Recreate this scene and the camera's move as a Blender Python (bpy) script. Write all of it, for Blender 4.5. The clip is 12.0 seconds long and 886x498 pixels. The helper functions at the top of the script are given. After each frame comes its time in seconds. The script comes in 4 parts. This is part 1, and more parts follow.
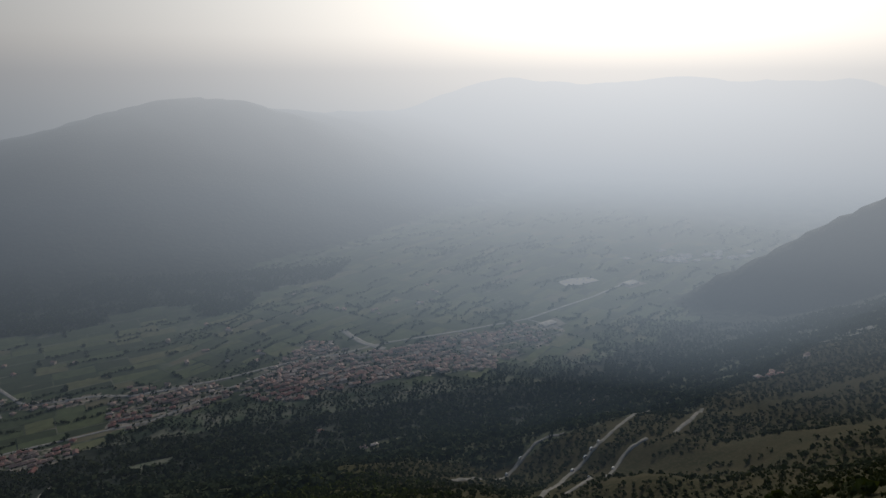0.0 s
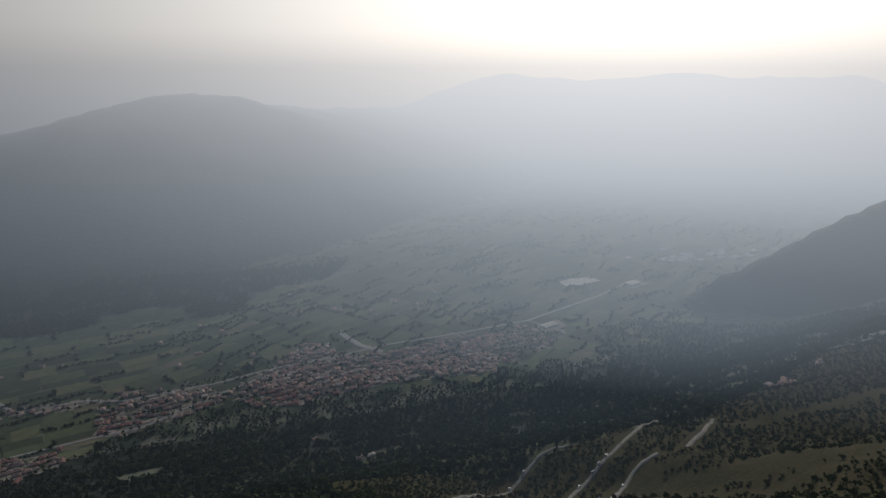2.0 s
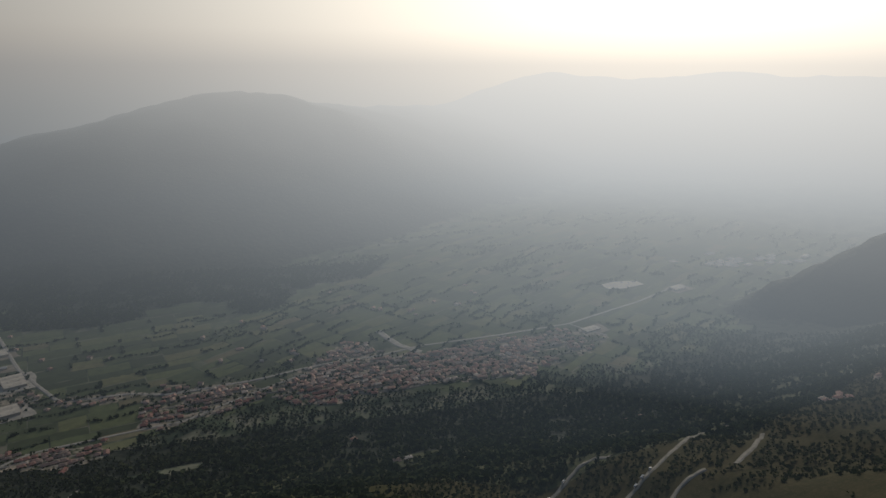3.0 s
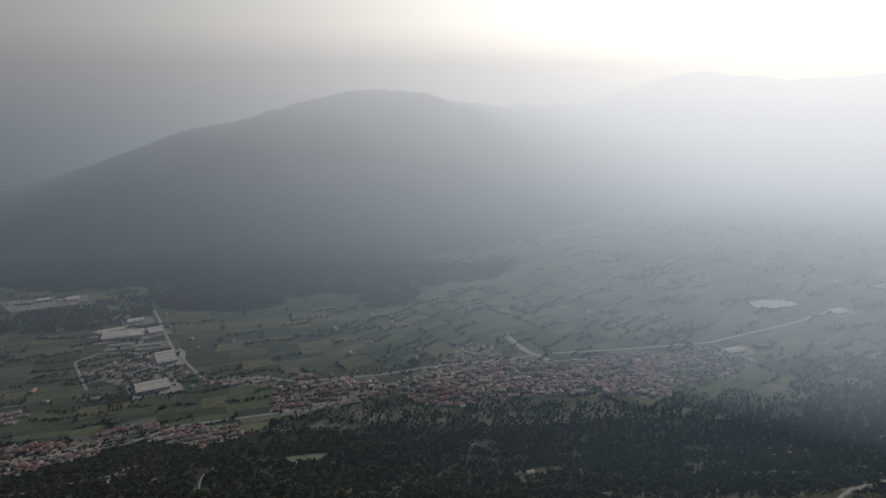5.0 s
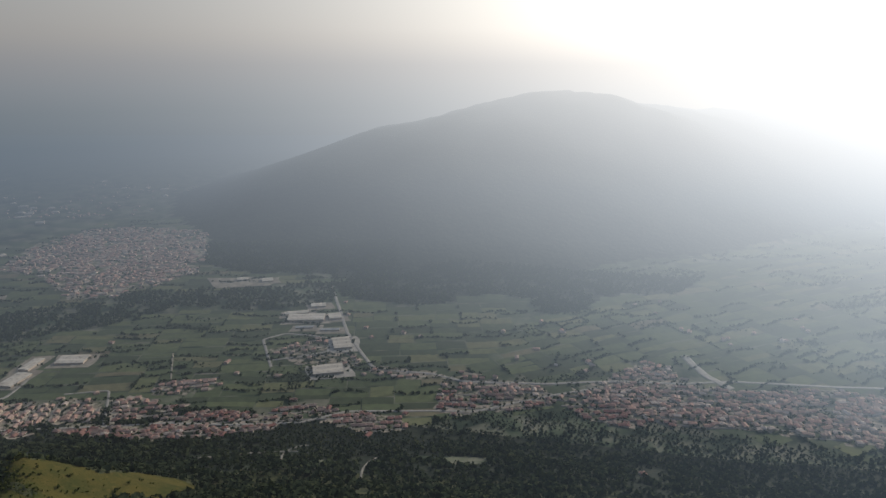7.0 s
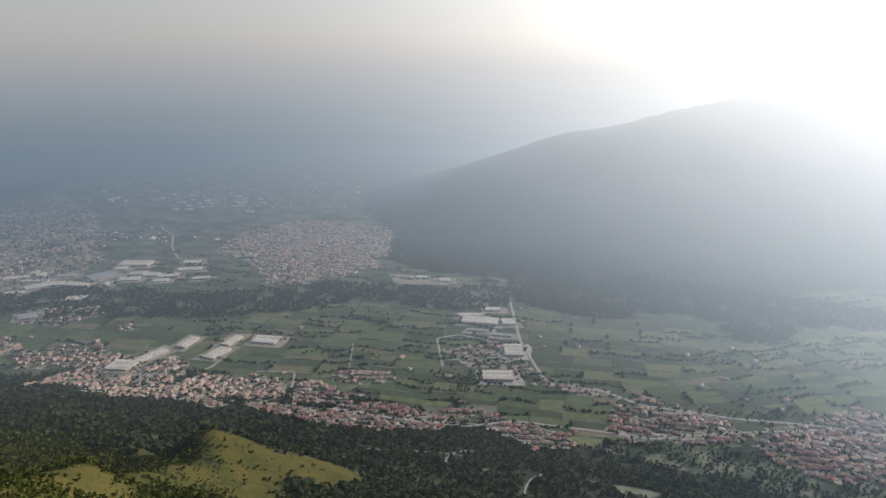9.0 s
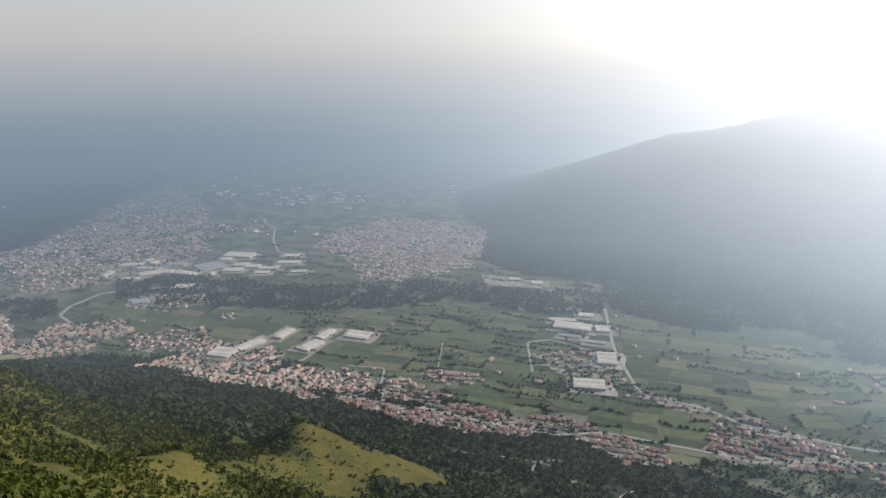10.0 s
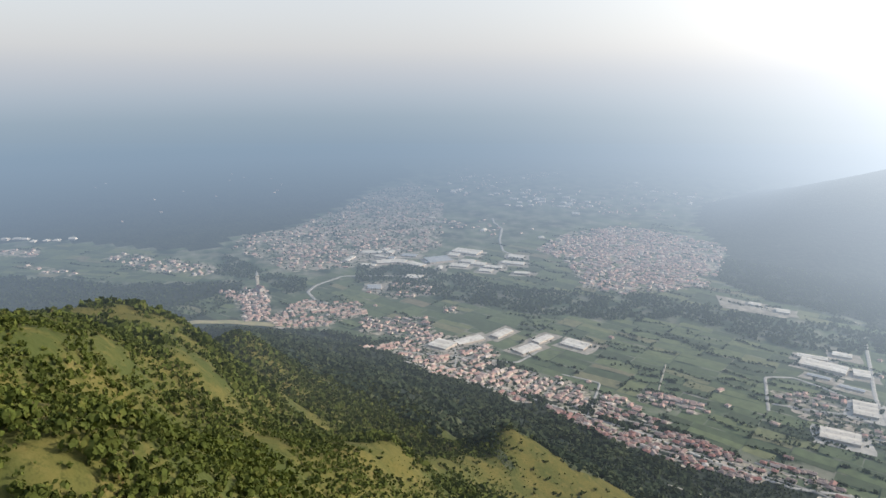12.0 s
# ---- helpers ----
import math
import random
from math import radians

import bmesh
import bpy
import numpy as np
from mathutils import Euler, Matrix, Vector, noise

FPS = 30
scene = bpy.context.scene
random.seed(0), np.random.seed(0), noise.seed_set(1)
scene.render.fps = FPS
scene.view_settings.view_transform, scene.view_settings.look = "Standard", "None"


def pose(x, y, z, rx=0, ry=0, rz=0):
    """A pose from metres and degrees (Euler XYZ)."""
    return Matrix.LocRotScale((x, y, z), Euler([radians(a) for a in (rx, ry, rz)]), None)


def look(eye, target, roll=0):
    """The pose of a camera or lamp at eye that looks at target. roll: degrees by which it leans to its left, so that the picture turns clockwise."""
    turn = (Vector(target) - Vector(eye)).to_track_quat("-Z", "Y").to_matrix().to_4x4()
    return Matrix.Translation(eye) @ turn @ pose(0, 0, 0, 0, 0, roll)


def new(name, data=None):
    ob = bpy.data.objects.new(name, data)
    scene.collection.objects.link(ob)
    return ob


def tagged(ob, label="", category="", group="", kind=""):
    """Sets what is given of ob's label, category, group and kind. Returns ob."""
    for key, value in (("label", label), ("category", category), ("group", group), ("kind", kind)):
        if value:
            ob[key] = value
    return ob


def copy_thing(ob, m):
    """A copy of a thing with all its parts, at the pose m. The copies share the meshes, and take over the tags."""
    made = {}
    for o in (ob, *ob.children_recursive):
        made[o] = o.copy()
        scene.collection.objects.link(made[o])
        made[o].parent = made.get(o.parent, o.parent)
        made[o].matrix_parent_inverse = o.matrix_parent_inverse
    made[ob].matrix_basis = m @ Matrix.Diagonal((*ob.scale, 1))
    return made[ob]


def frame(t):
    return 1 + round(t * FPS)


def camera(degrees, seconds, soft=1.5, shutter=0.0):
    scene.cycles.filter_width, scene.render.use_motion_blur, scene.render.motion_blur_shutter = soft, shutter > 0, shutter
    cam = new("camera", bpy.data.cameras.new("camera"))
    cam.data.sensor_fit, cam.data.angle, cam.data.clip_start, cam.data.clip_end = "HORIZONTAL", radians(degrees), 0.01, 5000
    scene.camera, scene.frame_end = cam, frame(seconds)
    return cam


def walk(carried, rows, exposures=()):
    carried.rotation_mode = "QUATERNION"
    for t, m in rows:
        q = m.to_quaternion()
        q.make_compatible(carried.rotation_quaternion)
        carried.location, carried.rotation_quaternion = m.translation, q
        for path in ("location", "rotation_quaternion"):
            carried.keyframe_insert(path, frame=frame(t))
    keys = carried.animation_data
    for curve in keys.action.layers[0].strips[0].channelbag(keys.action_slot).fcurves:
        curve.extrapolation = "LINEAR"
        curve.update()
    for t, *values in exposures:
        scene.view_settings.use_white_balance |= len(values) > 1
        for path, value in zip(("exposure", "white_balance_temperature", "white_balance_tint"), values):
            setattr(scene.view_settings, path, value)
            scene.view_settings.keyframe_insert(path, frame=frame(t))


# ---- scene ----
# camera: seconds, place, heading to the left of +y, pitch, roll
cam = camera(66.06, 12.0, 1.5)
PATH = [
    (0, -10.59, -87.01, 500.54, -17.737, -14.625, -0.11),
    (0.5, -8.76, -79.65, 500.44, -17.772, -14.663, -0.12),
    (1, -6.75, -71.98, 500.33, -17.788, -14.652, -0.14),
    (1.5, -4.93, -63.66, 499.98, -17.877, -14.748, -0.08),
    (2, -3.24, -56.39, 499.96, -17.929, -14.927, -0.02),
    (2.5, -1.94, -50.27, 500.50, -17.094, -15.040, 0.01),
    (3, -1.12, -44.66, 501.28, -14.454, -15.085, 0.04),
    (5, 0.70, -19.20, 501.72, -3.143, -15.195, 0.09),
    (5.5, 0.64, -12.54, 501.29, 0.331, -15.208, 0.15),
    (6, 0.46, -6.30, 500.72, 4.286, -15.201, 0.18),
    (6.5, 0.00, 0.00, 500.00, 7.958, -15.207, 0.08),
    (7, -1.28, 6.34, 499.14, 11.922, -15.115, 0.03),
    (9, -12.53, 29.58, 494.38, 27.225, -14.661, -0.00),
    (9.5, -15.84, 34.91, 493.47, 30.976, -14.672, -0.03),
    (10, -19.35, 40.19, 492.69, 35.270, -14.640, -0.08),
    (10.5, -22.94, 44.84, 492.00, 39.809, -14.559, -0.09),
    (11, -26.78, 49.10, 491.44, 44.904, -14.480, -0.04),
    (11.5, -30.30, 52.20, 490.99, 49.607, -14.424, 0.02),
    (12, -33.50, 54.59, 490.63, 54.604, -14.356, 0.04),
]


def aim(x, y, z, yaw, pitch, roll):
    a, p = radians(yaw), radians(pitch)
    return look((x, y, z), (x - 100 * math.sin(a) * math.cos(p), y + 100 * math.cos(a) * math.cos(p), z + 100 * math.sin(p)), roll)


EXPOSURES = [(0, -2.0, 6320, 10), (2.6, -1.94, 6340, 11), (3.1, -1.92, 6900, 9), (3.6, -1.86, 6800, 9), (4.8, -1.69, 6450, 9), (5, -1.66, 6450, 10), (7, -1.12, 6600, 10), (9, -0.52, 6560, 10), (12, 0.15, 6380, 9)]
walk(cam, [(t, aim(*row)) for t, *row in PATH], EXPOSURES)

# ---- daylight: a low sun behind bright haze ----
SUN_YAW, SUN_UP = -33.0, 24.0
SUN = Vector((-math.sin(radians(SUN_YAW)) * math.cos(radians(SUN_UP)), math.cos(radians(SUN_YAW)) * math.cos(radians(SUN_UP)), math.sin(radians(SUN_UP))))
sun = new("sun", bpy.data.lights.new("sun", "SUN"))
sun.data.energy, sun.data.angle, sun.data.color = 5.0, radians(1.2), (1.0, 0.92, 0.78)
sun.matrix_world = look(SUN * 1000, (0, 0, 0))


class Net:
    """A small helper to wire shader nodes."""

    def __init__(self, tree):
        self.tree = tree
        tree.nodes.clear()

    def add(self, kind, values=(), **fields):
        node = self.tree.nodes.new(kind)
        for key, value in fields.items():
            setattr(node, key, value)
        for key, value in dict(values).items():
            if isinstance(value, bpy.types.NodeSocket):
                self.tree.links.new(value, node.inputs[key])
            else:
                node.inputs[key].default_value = value
        return node

    def math(self, op, a, b=0.0, c=0.0):
        node = self.add("ShaderNodeMath", {0: a, 1: b, 2: c}, operation=op)
        return node.outputs[0]

    def vec(self, op, a, b=(0, 0, 0)):
        return self.add("ShaderNodeVectorMath", {0: a, 1: b}, operation=op)

    def mix(self, f, a, b, kind="MIX"):
        node = self.add("ShaderNodeMix", {0: f, 6: a, 7: b}, data_type="RGBA", blend_type=kind)
        return node.outputs[2]

    def ramp(self, f, stops, mode="LINEAR"):
        node = self.add("ShaderNodeValToRGB", {0: f})
        band = node.color_ramp
        band.interpolation = mode
        while len(band.elements) < len(stops):
            band.elements.new(0.5)
        for spot, (at, colour) in zip(band.elements, stops):
            spot.position, spot.color = at, (*colour, 1)
        return node.outputs[0]

    def span(self, value, a, b, c=0.0, d=1.0):
        return self.add("ShaderNodeMapRange", {0: value, 1: a, 2: b, 3: c, 4: d}).outputs[0]


# haze colours away from the sun and towards it, by the height of the view
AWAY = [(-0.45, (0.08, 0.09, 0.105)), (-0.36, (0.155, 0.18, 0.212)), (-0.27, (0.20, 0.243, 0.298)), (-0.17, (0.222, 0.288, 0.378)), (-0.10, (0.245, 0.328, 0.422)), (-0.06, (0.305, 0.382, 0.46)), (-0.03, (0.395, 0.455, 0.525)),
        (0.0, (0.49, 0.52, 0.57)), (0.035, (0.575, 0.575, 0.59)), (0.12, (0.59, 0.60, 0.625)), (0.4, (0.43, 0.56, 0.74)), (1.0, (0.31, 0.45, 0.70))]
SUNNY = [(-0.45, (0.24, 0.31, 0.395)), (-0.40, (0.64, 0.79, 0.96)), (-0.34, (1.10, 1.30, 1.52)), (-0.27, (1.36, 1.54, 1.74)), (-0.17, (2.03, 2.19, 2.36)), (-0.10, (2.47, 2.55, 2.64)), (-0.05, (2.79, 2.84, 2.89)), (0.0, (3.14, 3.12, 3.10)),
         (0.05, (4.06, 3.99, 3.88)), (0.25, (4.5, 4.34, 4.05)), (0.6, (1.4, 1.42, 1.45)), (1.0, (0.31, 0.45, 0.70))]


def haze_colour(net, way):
    """The haze colour along a direction: bluer below the skyline, white towards the sun."""
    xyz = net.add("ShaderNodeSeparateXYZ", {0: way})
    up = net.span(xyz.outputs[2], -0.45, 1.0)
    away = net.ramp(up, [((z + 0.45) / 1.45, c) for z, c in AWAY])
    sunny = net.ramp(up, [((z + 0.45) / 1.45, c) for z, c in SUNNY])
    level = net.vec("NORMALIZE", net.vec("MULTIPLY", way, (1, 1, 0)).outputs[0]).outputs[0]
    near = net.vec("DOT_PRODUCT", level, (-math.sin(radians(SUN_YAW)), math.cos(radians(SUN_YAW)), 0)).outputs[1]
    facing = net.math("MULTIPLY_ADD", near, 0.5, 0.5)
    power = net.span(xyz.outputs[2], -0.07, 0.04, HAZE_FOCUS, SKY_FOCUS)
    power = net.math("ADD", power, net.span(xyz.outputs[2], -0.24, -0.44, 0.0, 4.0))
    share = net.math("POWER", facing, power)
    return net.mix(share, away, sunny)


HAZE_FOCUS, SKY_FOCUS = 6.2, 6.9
world = bpy.data.worlds.new("sky")
scene.world = world
world.use_nodes = True
net = Net(world.node_tree)
sky = net.add("ShaderNodeTexSky", sky_type="NISHITA", sun_disc=False, sun_elevation=radians(SUN_UP), sun_rotation=radians(-SUN_YAW), dust_density=6.0, altitude=500.0)
way = net.vec("NORMALIZE", net.add("ShaderNodeTexCoord").outputs["Generated"]).outputs[0]
clear = net.add("ShaderNodeBackground", {0: sky.outputs[0], 1: 0.05})
hazy = net.add("ShaderNodeBackground", {0: haze_colour(net, way), 1: 0.93})
both = net.add("ShaderNodeAddShader", {0: clear.outputs[0], 1: hazy.outputs[0]})
net.add("ShaderNodeOutputWorld", {0: both.outputs[0]})

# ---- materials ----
# fixed point beside the camera's path, from which the painted haze is reckoned
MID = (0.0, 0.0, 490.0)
HAZE_FROM, HAZE_DEPTH = 300.0, 1850.0  # where the painted haze starts, and the distance over which it thickens
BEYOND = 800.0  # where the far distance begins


def surface(name, paint, rough=0.9, gloss=0.2, bump=None, painted_haze=False, metal=0.0, thin_leaf=0.0):
    """A material; paint(net) gives the colour socket, bump(net) a height. Haze can be painted on as emission, stronger
    farther from MID.
    """
    mat = bpy.data.materials.new(name)
    mat.use_nodes = True
    net = Net(mat.node_tree)
    skin = net.add("ShaderNodeBsdfPrincipled", {"Base Color": paint(net), "Roughness": rough, "Specular IOR Level": gloss, "Metallic": metal})
    if bump:
        size, depth = bump
        grain = net.add("ShaderNodeTexNoise", {"Vector": net.add("ShaderNodeNewGeometry").outputs["Position"], "Scale": 1.0 / size, "Detail": 4.0})
        lift = net.add("ShaderNodeBump", {"Strength": 0.6, "Distance": depth, "Height": grain.outputs[0]})
        net.tree.links.new(lift.outputs[0], skin.inputs["Normal"])
    last = skin.outputs[0]
    if thin_leaf:
        through_leaf = net.add("ShaderNodeBsdfTranslucent", {0: net.mix(1.0, paint(net), (1.5, 1.7, 0.7, 1), "MULTIPLY")})
        last = net.add("ShaderNodeMixShader", {0: thin_leaf, 1: last, 2: through_leaf.outputs[0]}).outputs[0]
    # haze painted in as emission, by distance and direction from MID
    if painted_haze:
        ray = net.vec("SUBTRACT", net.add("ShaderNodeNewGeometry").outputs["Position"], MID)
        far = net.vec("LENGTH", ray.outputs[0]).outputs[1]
        thin = net.math("EXPONENT", net.math("MULTIPLY", net.math("MAXIMUM", net.math("SUBTRACT", far, HAZE_FROM), 0.0), -1.0 / HAZE_DEPTH))
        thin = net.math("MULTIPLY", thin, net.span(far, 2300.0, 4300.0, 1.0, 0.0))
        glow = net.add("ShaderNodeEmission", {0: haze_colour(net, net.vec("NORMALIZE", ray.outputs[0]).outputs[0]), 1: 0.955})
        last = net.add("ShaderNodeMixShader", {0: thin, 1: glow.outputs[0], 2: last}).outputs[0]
    net.add("ShaderNodeOutputMaterial", {0: last})
    return mat


def noisy(net, size, detail=4.0, rough=0.55):
    place = net.add("ShaderNodeNewGeometry").outputs["Position"]
    return net.add("ShaderNodeTexNoise", {"Vector": place, "Scale": 1.0 / size, "Detail": detail, "Roughness": rough}).outputs[0]


def blotchy(a, b, size, c=None, size2=3.0):
    """Two colours in patches of one size, with a finer grain towards a third."""
    def paint(net):
        big = net.span(noisy(net, size), 0.38, 0.62)
        col = net.mix(big, (*a, 1), (*b, 1))
        if c:
            col = net.mix(net.span(noisy(net, size2), 0.45, 0.75), col, (*c, 1))
        return col
    return paint


def by_island(stops, grain=6.0, each=False):
    """A colour for every loose piece (or object), with a slight grain."""
    def paint(net):
        lot = net.add("ShaderNodeObjectInfo").outputs["Random"] if each else net.add("ShaderNodeNewGeometry").outputs["Random Per Island"]
        col = net.ramp(lot, stops)
        return net.mix(net.span(noisy(net, grain), 0.35, 0.7, 0.0, 0.35), col, (0.02, 0.02, 0.015, 1))
    return paint


def by_crown(stops, crown=5.0, grain=16.0):
    """Leaves: the tone changes from crown to crown and a little from tuft to tuft."""
    def paint(net):
        tuft = net.add("ShaderNodeNewGeometry").outputs["Random Per Island"]
        lot = net.math("ADD", net.math("MULTIPLY", net.span(noisy(net, crown, 2.0), 0.3, 0.7), 0.72), net.math("MULTIPLY", tuft, 0.28))
        col = net.ramp(lot, stops)
        return net.mix(net.span(noisy(net, grain), 0.35, 0.7, 0.0, 0.3), col, (0.02, 0.024, 0.010, 1))
    return paint


GREENS = [(0.0, (0.030, 0.037, 0.009)), (0.35, (0.047, 0.058, 0.013)), (0.75, (0.077, 0.087, 0.020)), (0.94, (0.117, 0.110, 0.028)), (1.0, (0.097, 0.062, 0.026))]
DARKS = [(0.0, (0.025, 0.036, 0.024)), (0.4, (0.040, 0.052, 0.031)), (0.75, (0.058, 0.069, 0.037)), (1.0, (0.084, 0.087, 0.045))]
SCRUB = [(0.0, (0.032, 0.038, 0.017)), (0.5, (0.044, 0.050, 0.021)), (1.0, (0.066, 0.066, 0.029))]
HEDGES = [(0.0, (0.032, 0.046, 0.026)), (0.5, (0.046, 0.062, 0.032)), (1.0, (0.066, 0.082, 0.040))]
TILES = [(0.0, (0.29, 0.135, 0.115)), (0.35, (0.36, 0.20, 0.165)), (0.6, (0.33, 0.225, 0.195)), (0.85, (0.25, 0.19, 0.17)), (0.94, (0.36, 0.27, 0.23)), (1.0, (0.52, 0.46, 0.41))]
WALLS = [(0.0, (0.55, 0.48, 0.41)), (0.4, (0.64, 0.58, 0.52)), (0.75, (0.48, 0.40, 0.34)), (1.0, (0.74, 0.71, 0.67))]
FIELDS = [(0.0, (0.064, 0.082, 0.046)), (0.2, (0.078, 0.101, 0.055)), (0.42, (0.097, 0.123, 0.063)), (0.62, (0.12, 0.148, 0.074)), (0.8, (0.151, 0.175, 0.084)), (0.92, (0.185, 0.189, 0.097)), (1.0, (0.202, 0.175, 0.115))]


def meadow(net):
    """Rough hill grass: dry crests, greener hollows, tussocks and bare scrapes."""
    col = net.mix(net.span(noisy(net, 38.0), 0.38, 0.62), (0.096, 0.082, 0.024, 1), (0.050, 0.058, 0.018, 1))
    col = net.mix(net.span(noisy(net, 7.0), 0.5, 0.72), col, (0.108, 0.092, 0.030, 1))
    col = net.mix(net.span(noisy(net, 1.6, 5.0, 0.7), 0.52, 0.70, 0.0, 0.85), col, (0.026, 0.036, 0.009, 1))
    col = net.mix(net.span(noisy(net, 14.0, 6.0, 0.65), 0.63, 0.72, 0.0, 0.7), col, (0.125, 0.098, 0.038, 1))
    # the eastern slope is dry brown scrubland, its colour darkened for the dim light
    dry = net.mix(net.span(noisy(net, 30.0), 0.38, 0.62), (0.062, 0.054, 0.026, 1), (0.040, 0.040, 0.018, 1))
    dry = net.mix(net.span(noisy(net, 3.0), 0.45, 0.75), dry, (0.078, 0.066, 0.036, 1))
    east = net.add("ShaderNodeSeparateXYZ", {0: net.add("ShaderNodeNewGeometry").outputs["Position"]}).outputs[0]
    return net.mix(net.span(net.math("MULTIPLY_ADD", noisy(net, 45.0), 160.0, east), 80.0, 190.0), col, dry)


# most surfaces below carry the painted haze, near houses and hill grass too
m_hill = surface("hill grass", meadow, 0.95, 0.04, bump=(1.4, 0.6), painted_haze=True)
m_valley = surface("valley ground", blotchy((0.045, 0.08, 0.025), (0.075, 0.11, 0.035), 70.0, (0.09, 0.085, 0.05), 12.0), bump=(6.0, 0.5), painted_haze=True)
m_woods = surface("wooded ground", blotchy((0.026, 0.036, 0.016), (0.058, 0.066, 0.028), 25.0, (0.085, 0.082, 0.040), 6.0), bump=(6.0, 2.5), painted_haze=True)
m_far = surface("far woods", blotchy((0.009, 0.017, 0.011), (0.024, 0.034, 0.020), 85.0, (0.040, 0.044, 0.028), 18.0), bump=(16.0, 7.0), painted_haze=True)
m_plain = surface("far plain", blotchy((0.018, 0.034, 0.020), (0.105, 0.135, 0.075), 95.0, (0.26, 0.24, 0.19), 48.0), painted_haze=True)
m_leaf = surface("leaves", by_crown(GREENS, 4.0, 16.0), 0.9, 0.03, thin_leaf=0.10, painted_haze=True)
m_dark = surface("dark leaves", by_crown(DARKS, 24.0, 60.0), 0.95, 0.0, thin_leaf=0.08, painted_haze=True)
m_scrub = surface("scrub leaves", by_crown(SCRUB, 6.0, 30.0), 0.9, 0.03, thin_leaf=0.1, painted_haze=True)
m_dark_far = surface("far dark leaves", by_crown(DARKS, 24.0, 60.0), 0.95, 0.0, painted_haze=True, thin_leaf=0.08)
m_hedge_far = surface("far hedge leaves", by_crown(HEDGES, 12.0, 30.0), 0.9, 0.02, painted_haze=True, thin_leaf=0.15)
m_hedge = surface("hedge leaves", by_crown(HEDGES, 12.0, 30.0), 0.9, 0.02, thin_leaf=0.15, painted_haze=True)
m_bark = surface("bark", blotchy((0.06, 0.045, 0.03), (0.10, 0.08, 0.06), 0.6))
m_field = surface("field", by_island(FIELDS, 14.0, True), bump=(3.0, 0.15), painted_haze=True)
m_field_far = surface("far field", by_island(FIELDS, 14.0), painted_haze=True)
m_road = surface("road", blotchy((0.30, 0.28, 0.255), (0.40, 0.375, 0.34), 9.0), 0.8, painted_haze=True)
m_street = surface("street", blotchy((0.19, 0.178, 0.16), (0.27, 0.25, 0.225), 9.0), 0.9, 0.05, painted_haze=True)
m_town = surface("town ground", blotchy((0.055, 0.075, 0.036), (0.15, 0.135, 0.095), 16.0, (0.30, 0.26, 0.21), 7.0), 0.9, painted_haze=True)
# far copy painted lighter than the near town ground, to brighten it through haze
m_town_far = surface("far town ground", blotchy((0.10, 0.11, 0.065), (0.40, 0.335, 0.275), 22.0, (0.54, 0.47, 0.39), 9.0), 0.95, 0.03, painted_haze=True)
m_yard_far = surface("far gravel yard", blotchy((0.28, 0.245, 0.20), (0.44, 0.39, 0.325), 28.0, (0.22, 0.20, 0.16), 11.0), 0.95, 0.03, painted_haze=True)
m_lane = surface("worn asphalt", blotchy((0.21, 0.20, 0.178), (0.29, 0.272, 0.242), 9.0), 0.95, 0.03, painted_haze=True)
m_track = surface("gravel", blotchy((0.30, 0.27, 0.21), (0.38, 0.34, 0.28), 7.0), 0.9, painted_haze=True)
m_dry = surface("dry meadow", blotchy((0.34, 0.285, 0.17), (0.26, 0.24, 0.13), 20.0), 0.9, painted_haze=True)
m_tile = surface("roof tiles", by_island(TILES, 4.0), 0.9, 0.06, painted_haze=True)
m_tile_each = surface("roof tiles of a house", by_island(TILES, 4.0, True), 0.85, painted_haze=True)
m_wall = surface("plaster", by_island(WALLS, 5.0), 0.9, painted_haze=True)
m_wall_each = surface("plaster of a house", by_island(WALLS, 5.0, True), 0.9, painted_haze=True)
# far roofs and walls get lighter colours than near ones, to brighten distant towns
m_far_tile = surface("far roof tiles", by_island([(0.0, (0.46, 0.27, 0.22)), (0.5, (0.55, 0.37, 0.30)), (0.8, (0.50, 0.37, 0.31)), (1.0, (0.70, 0.58, 0.50))], 4.0), 0.85, painted_haze=True)
m_far_wall = surface("far plaster", by_island([(0.0, (0.62, 0.51, 0.42)), (0.5, (0.70, 0.60, 0.50)), (0.8, (0.55, 0.43, 0.35)), (1.0, (0.80, 0.74, 0.67))], 5.0), 0.95, 0.03, painted_haze=True)
m_far_pale = surface("far pale roofs", blotchy((0.60, 0.54, 0.46), (0.74, 0.68, 0.60), 25.0, (0.42, 0.375, 0.32), 6.0), 0.9, 0.05, painted_haze=True)
m_far_grey = surface("far grey roofs", blotchy((0.30, 0.31, 0.32), (0.40, 0.40, 0.40), 12.0), 0.7, painted_haze=True)
m_white = surface("pale sheet roof", blotchy((0.54, 0.485, 0.415), (0.66, 0.60, 0.52), 12.0, (0.43, 0.385, 0.33), 3.0), 0.85, 0.08, painted_haze=True)
m_grey = surface("grey sheet roof", blotchy((0.30, 0.30, 0.30), (0.38, 0.375, 0.365), 12.0), 0.6, 0.4, painted_haze=True)
m_beige = surface("concrete wall", blotchy((0.40, 0.36, 0.30), (0.48, 0.43, 0.37), 10.0), 0.9, painted_haze=True)
m_yard = surface("paved yard", blotchy((0.36, 0.335, 0.295), (0.48, 0.445, 0.39), 16.0), 0.9, painted_haze=True)
m_glass = surface("window glass", blotchy((0.03, 0.035, 0.04), (0.05, 0.055, 0.06), 3.0), 0.15, 0.6)
m_door = surface("painted door", blotchy((0.10, 0.06, 0.035), (0.15, 0.09, 0.05), 1.0), 0.5)
